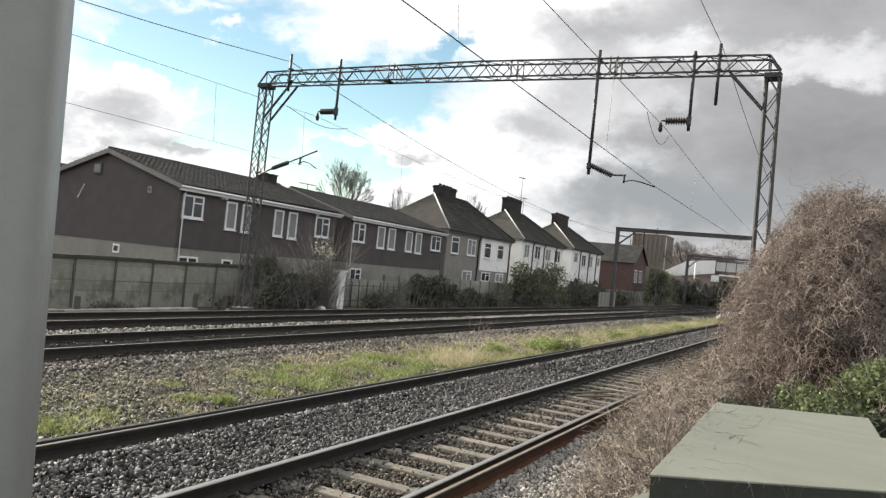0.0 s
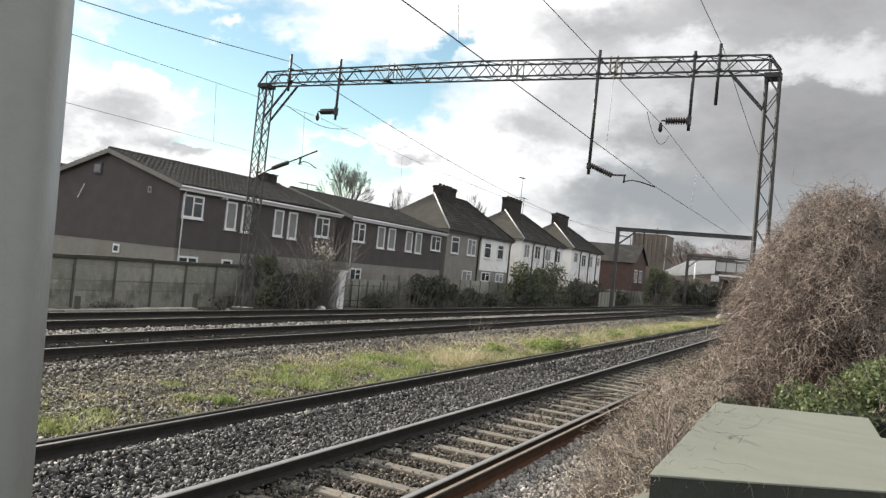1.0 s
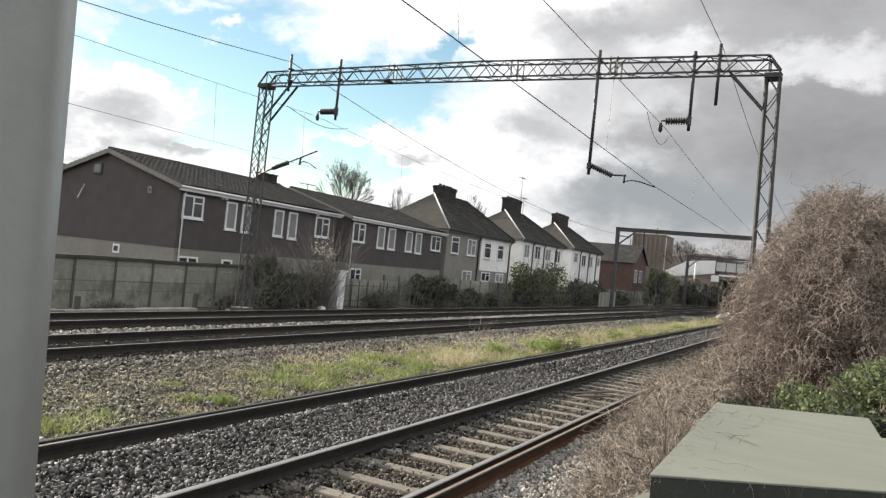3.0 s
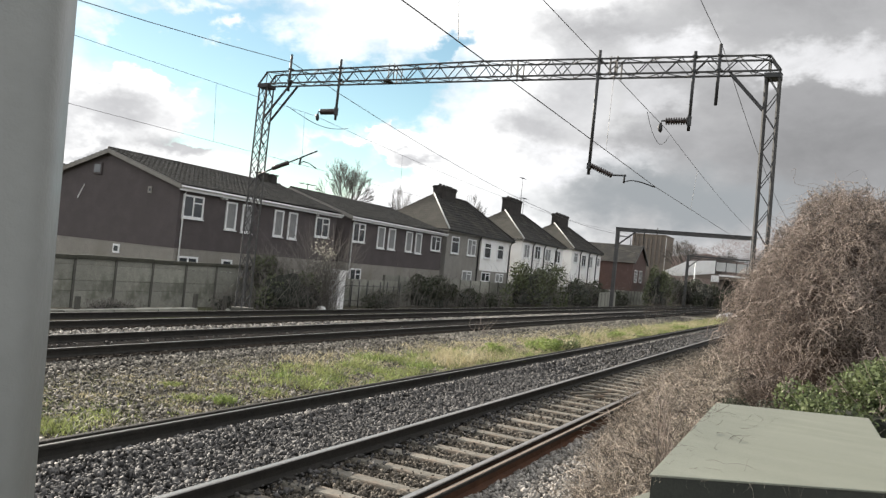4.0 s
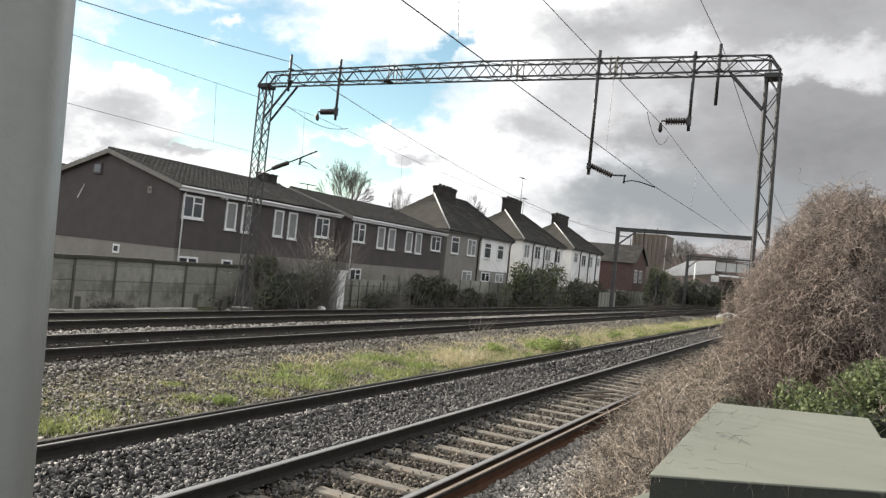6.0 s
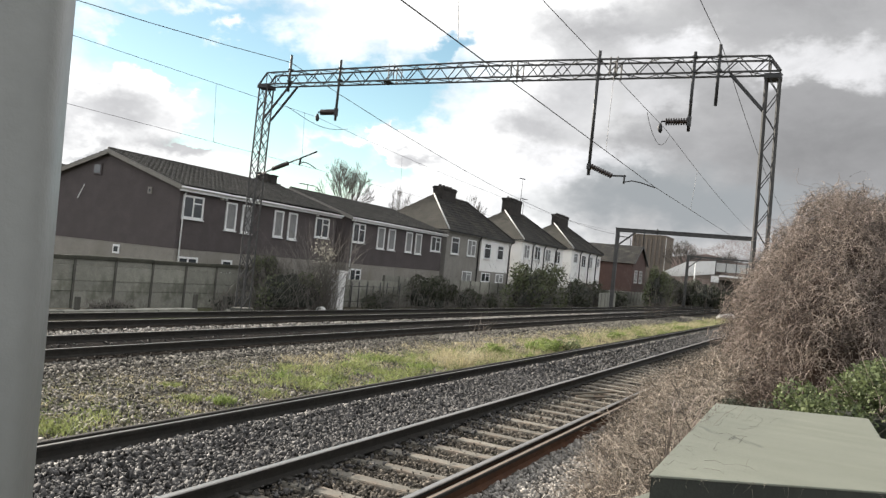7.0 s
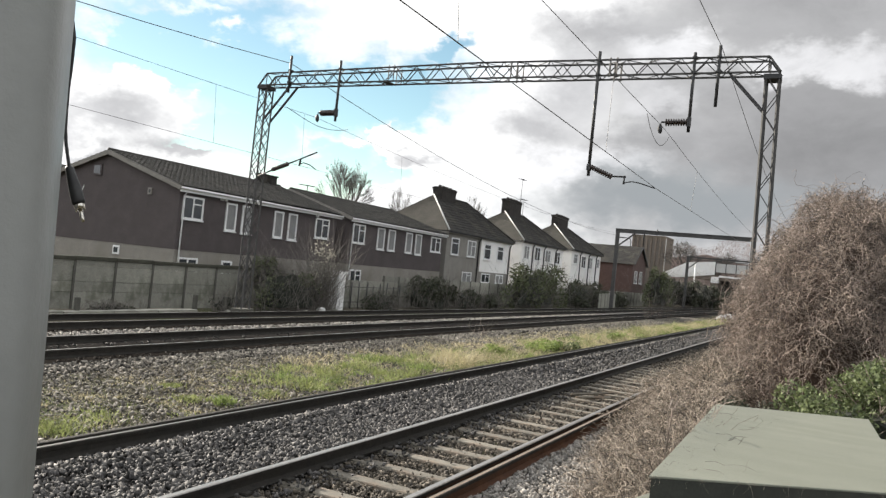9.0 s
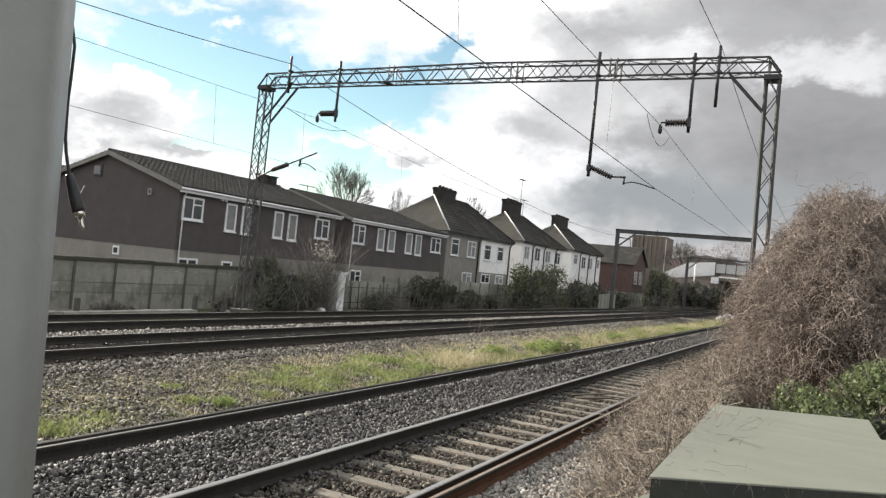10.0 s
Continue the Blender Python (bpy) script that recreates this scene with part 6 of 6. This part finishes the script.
def bramble_shoots():
    """Dry shoots that stand beside the lid, nod in the wind and throw their shadow on it."""
    foot = (-1.0, 5.62, 0.45)
    t = thing("bramble_shoot", *foot, "thin dry bramble shoot arching beside the green lid", "dead plants", "bramble shoots")
    main = [(-1.0, 5.62, 0.4), (-0.99, 5.58, 0.9), (-0.97, 5.52, 1.3), (-0.95, 5.44, 1.50), (-0.95, 5.36, 1.58), (-0.94, 5.27, 1.64), (-0.94, 5.20, 1.67), (-0.94, 5.16, 1.66)]
    part("stem", rod("stem", [(x - foot[0], y - foot[1], z - foot[2]) for x, y, z in main], [0.006, 0.006, 0.0055, 0.005, 0.0048, 0.0045, 0.004, 0.003], TWIG, 6), t)
    for pts in (((-0.95, 5.40, 1.54), (-0.93, 5.32, 1.54), (-0.92, 5.26, 1.57)), ((-0.94, 5.32, 1.61), (-0.93, 5.22, 1.60), (-0.93, 5.17, 1.57)),
                ((-0.97, 5.50, 1.35), (-0.96, 5.38, 1.48), (-0.95, 5.26, 1.52)), ((-0.95, 5.44, 1.50), (-0.93, 5.46, 1.58), (-0.93, 5.44, 1.63))):
        part("side_shoot", rod("side_shoot", [(x - foot[0], y - foot[1], z - foot[2]) for x, y, z in pts], [0.0042, 0.0038, 0.002], TWIG, 5), t)
    spray_foot = (-0.97, 5.95, 0.42)
    spray = thing("bramble_shoot", *spray_foot, "bunch of pale dry shoots leaning towards the lid", "dead plants", "bramble shoots")
    rng = np.random.default_rng(71)
    n = 34
    p = rng.normal(size=(n, 3)) * (0.05, 0.16, 0.08) + np.array([0.0, 0.0, 0.60])
    d = rng.normal(size=(n, 3)) * (0.16, 0.28, 0.1) + np.array([0.06, -0.05, 1.0])
    v, f = strands(rng, p, d, 6, 0.56, 0.0036, 0.03, 0.2)
    part("stem_tangle", big_mesh("stem_tangle", v, f, TWIG), spray)["kind"] = "stuff"
    part("stem", rod("stem", [(0, 0, -0.1), (0.01, 0.02, 0.25), (0.0, 0.0, 0.6)], [0.012, 0.010, 0.007], TWIG, 6), spray)
    return t, spray


shoots = bramble_shoots()


# ---- post and hanging cable close to the camera ----
def near_point(px, py, depth):
    """A point so far ahead of the camera, by the direction in which it shows at rest."""
    return aim() @ Vector(((px - 784) / F * depth, (441 - py) / F * depth, -depth))


def post():
    d, half = 0.65, 0.075
    right = (aim().to_3x3() @ Vector((1, 0, 0))).normalized()
    away = (aim().to_3x3() @ Vector((-0.35, 0, -1))).normalized()
    top, low = near_point(139.5, 0, d), near_point(62.5, 882, d)
    axis = (top - low).normalized()
    a0 = low - axis * ((low.z - 0.55) / axis.z)
    a1 = top + axis * 0.9
    shift = -right * (half + 0.0125) + away * half * 0.6
    verts, faces = [], []
    n = 40
    for c in (a0 + shift, a1 + shift):
        for k in range(n):
            w = 2 * math.pi * k / n
            cw, sw = math.cos(w), math.sin(w)
            r = half / (abs(cw) ** 3.5 + abs(sw) ** 3.5) ** (1 / 3.5)
            verts.append(c + right * cw * r + away * sw * r)
    faces = [(k, (k + 1) % n, n + (k + 1) % n, n + k) for k in range(n)] + [tuple(range(n))[::-1], tuple(range(n, 2 * n))]
    p = thing("steel_post", *(a0 + shift), "smooth grey painted square post beside the camera", "post")
    me = mesh_of("shaft", [v - (a0 + shift) for v in verts], faces, POST_PAINT, True)
    part("shaft", me, p)
    foot = block("base_plate", -0.12, 0.12, -0.12, 0.12, -0.02, 0.012, POST_PAINT, 0.004)
    part("base_plate", foot, p)


post()


def cable():
    d = 0.74
    pivot = near_point(112, -70, d)
    c = new("audio_cable")
    c.matrix_basis = Matrix.Translation(pivot)
    tagged(c, "black audio cable with a metal plug hanging beside the post", "cable")

    def local(px, py):
        return near_point(px, py, d) - pivot
    cord = [(112, -70), (119, -20), (127, 30), (132, 75), (126, 130), (121, 165), (118, 200), (116, 235), (117, 262), (120, 285), (123, 305)]
    pts = []
    for i in range(len(cord) - 1):
        for k in range(3):
            t = k / 3
            pts.append(local(cord[i][0] * (1 - t) + cord[i + 1][0] * t, cord[i][1] * (1 - t) + cord[i + 1][1] * t))
    pts.append(local(*cord[-1]))
    part("cord", rod("cord", pts, 0.0016, RUBBER, 8), c)
    a, b = local(122, 302), local(140, 369)
    grip = part("plug", rod("plug", [a, a.lerp(b, 0.06), a.lerp(b, 0.35), a.lerp(b, 0.55), a.lerp(b, 0.9), b], [0.0028, 0.0040, 0.0048, 0.0058, 0.0062, 0.0056], RUBBER, 14), c, "black moulded plug grip")
    e = local(144, 386)
    part("collar", rod("collar", [b.lerp(a, 0.02), b, b.lerp(e, 0.5), b.lerp(e, 0.52)], [0.0044, 0.0047, 0.0047, 0.0038], CHROME, 14), grip, "shiny metal collar")
    part("pin", rod("pin", [b.lerp(e, 0.4), local(147, 399), local(147.4, 401)], [0.0020, 0.0019, 0.0010], CHROME, 10), grip, "metal pin")
    for s in (-1, 1):
        off = (b - a).cross(Vector(aim().to_3x3() @ Vector((0, 0, 1)))).normalized() * 0.0042 * s
        part("contact", rod("contact", [b + off, b.lerp(e, 0.75) + off], 0.0009, CHROME, 6), grip)
    return c


cable_thing = cable()


def motions():
    way = aim().to_3x3() @ Vector((0, 0, -1))
    up = aim().to_3x3() @ Vector((0, 1, 0))
    home = cable_thing.matrix_basis.copy()
    rows = []
    for t, ang, lift in ((0, -9.5, 0), (4, -9.5, 0), (8.0, -9.5, 0), (8.2, -6.6, 0), (8.3, -3.6, -6), (8.4, 1.2, -2), (8.5, -0.7, 6), (8.6, 0.2, 8), (8.7, -0.3, 8), (8.8, -0.5, 20),
                         (8.9, -0.9, 22), (9.0, 0.0, 10), (9.2, -0.3, 3), (9.5, 0.0, 0), (10.0, 0.0, -3)):
        rows.append((t, Matrix.Translation(up * lift * 0.74 / F) @ home @ Matrix.Rotation(radians(-ang), 4, way)))
    walk(cable_thing, rows)
    # the dry mound stirs in the wind
    for k, ob in enumerate(bush_stems):
        base = ob.matrix_basis.copy()
        rows = []
        for i in range(21):
            t = i * 0.5
            a = 0.45 * math.sin(1.3 * t + k * 1.7) + 0.3 * math.sin(3.1 * t + k)
            b = 0.35 * math.sin(1.7 * t + 2 + k * 2.1)
            drift = 2.0 * min(1, max(0, (t - 2.5) / 2.0)) if t < 6 else 2.0 - 0.7 * min(1, (t - 6) / 2)
            rows.append((t, base @ pose(0, 0, 0, b, a + drift - 0.4, 0)))
        walk(ob, rows)
    # the shoots nod beside the lid and lean over it towards the end
    nods = ((0, 1.5, 0), (0.5, 0.8, 0), (1.0, 1.4, -0.5), (1.5, 0.6, 0), (2.0, 2.0, 1), (2.5, 1.8, 2), (3.2, 0, 0), (4.0, -2.4, -3), (4.5, -0.8, -1), (5.0, -2.0, -3), (5.5, -3.0, -3), (6.2, 0, 3),
            (7.0, 2.8, 10), (7.5, -0.8, 4), (8.0, 3.4, 17), (8.5, 2.4, 16), (9.0, 2.0, 15), (9.5, 3.4, 17), (10.0, 2.6, 16))
    for k, ob in enumerate(shoots):
        base = ob.matrix_basis.copy()
        walk(ob, [(row[0], base @ pose(0, 0, 0, 0, row[1 + k], 0)) for row in nods])


motions()
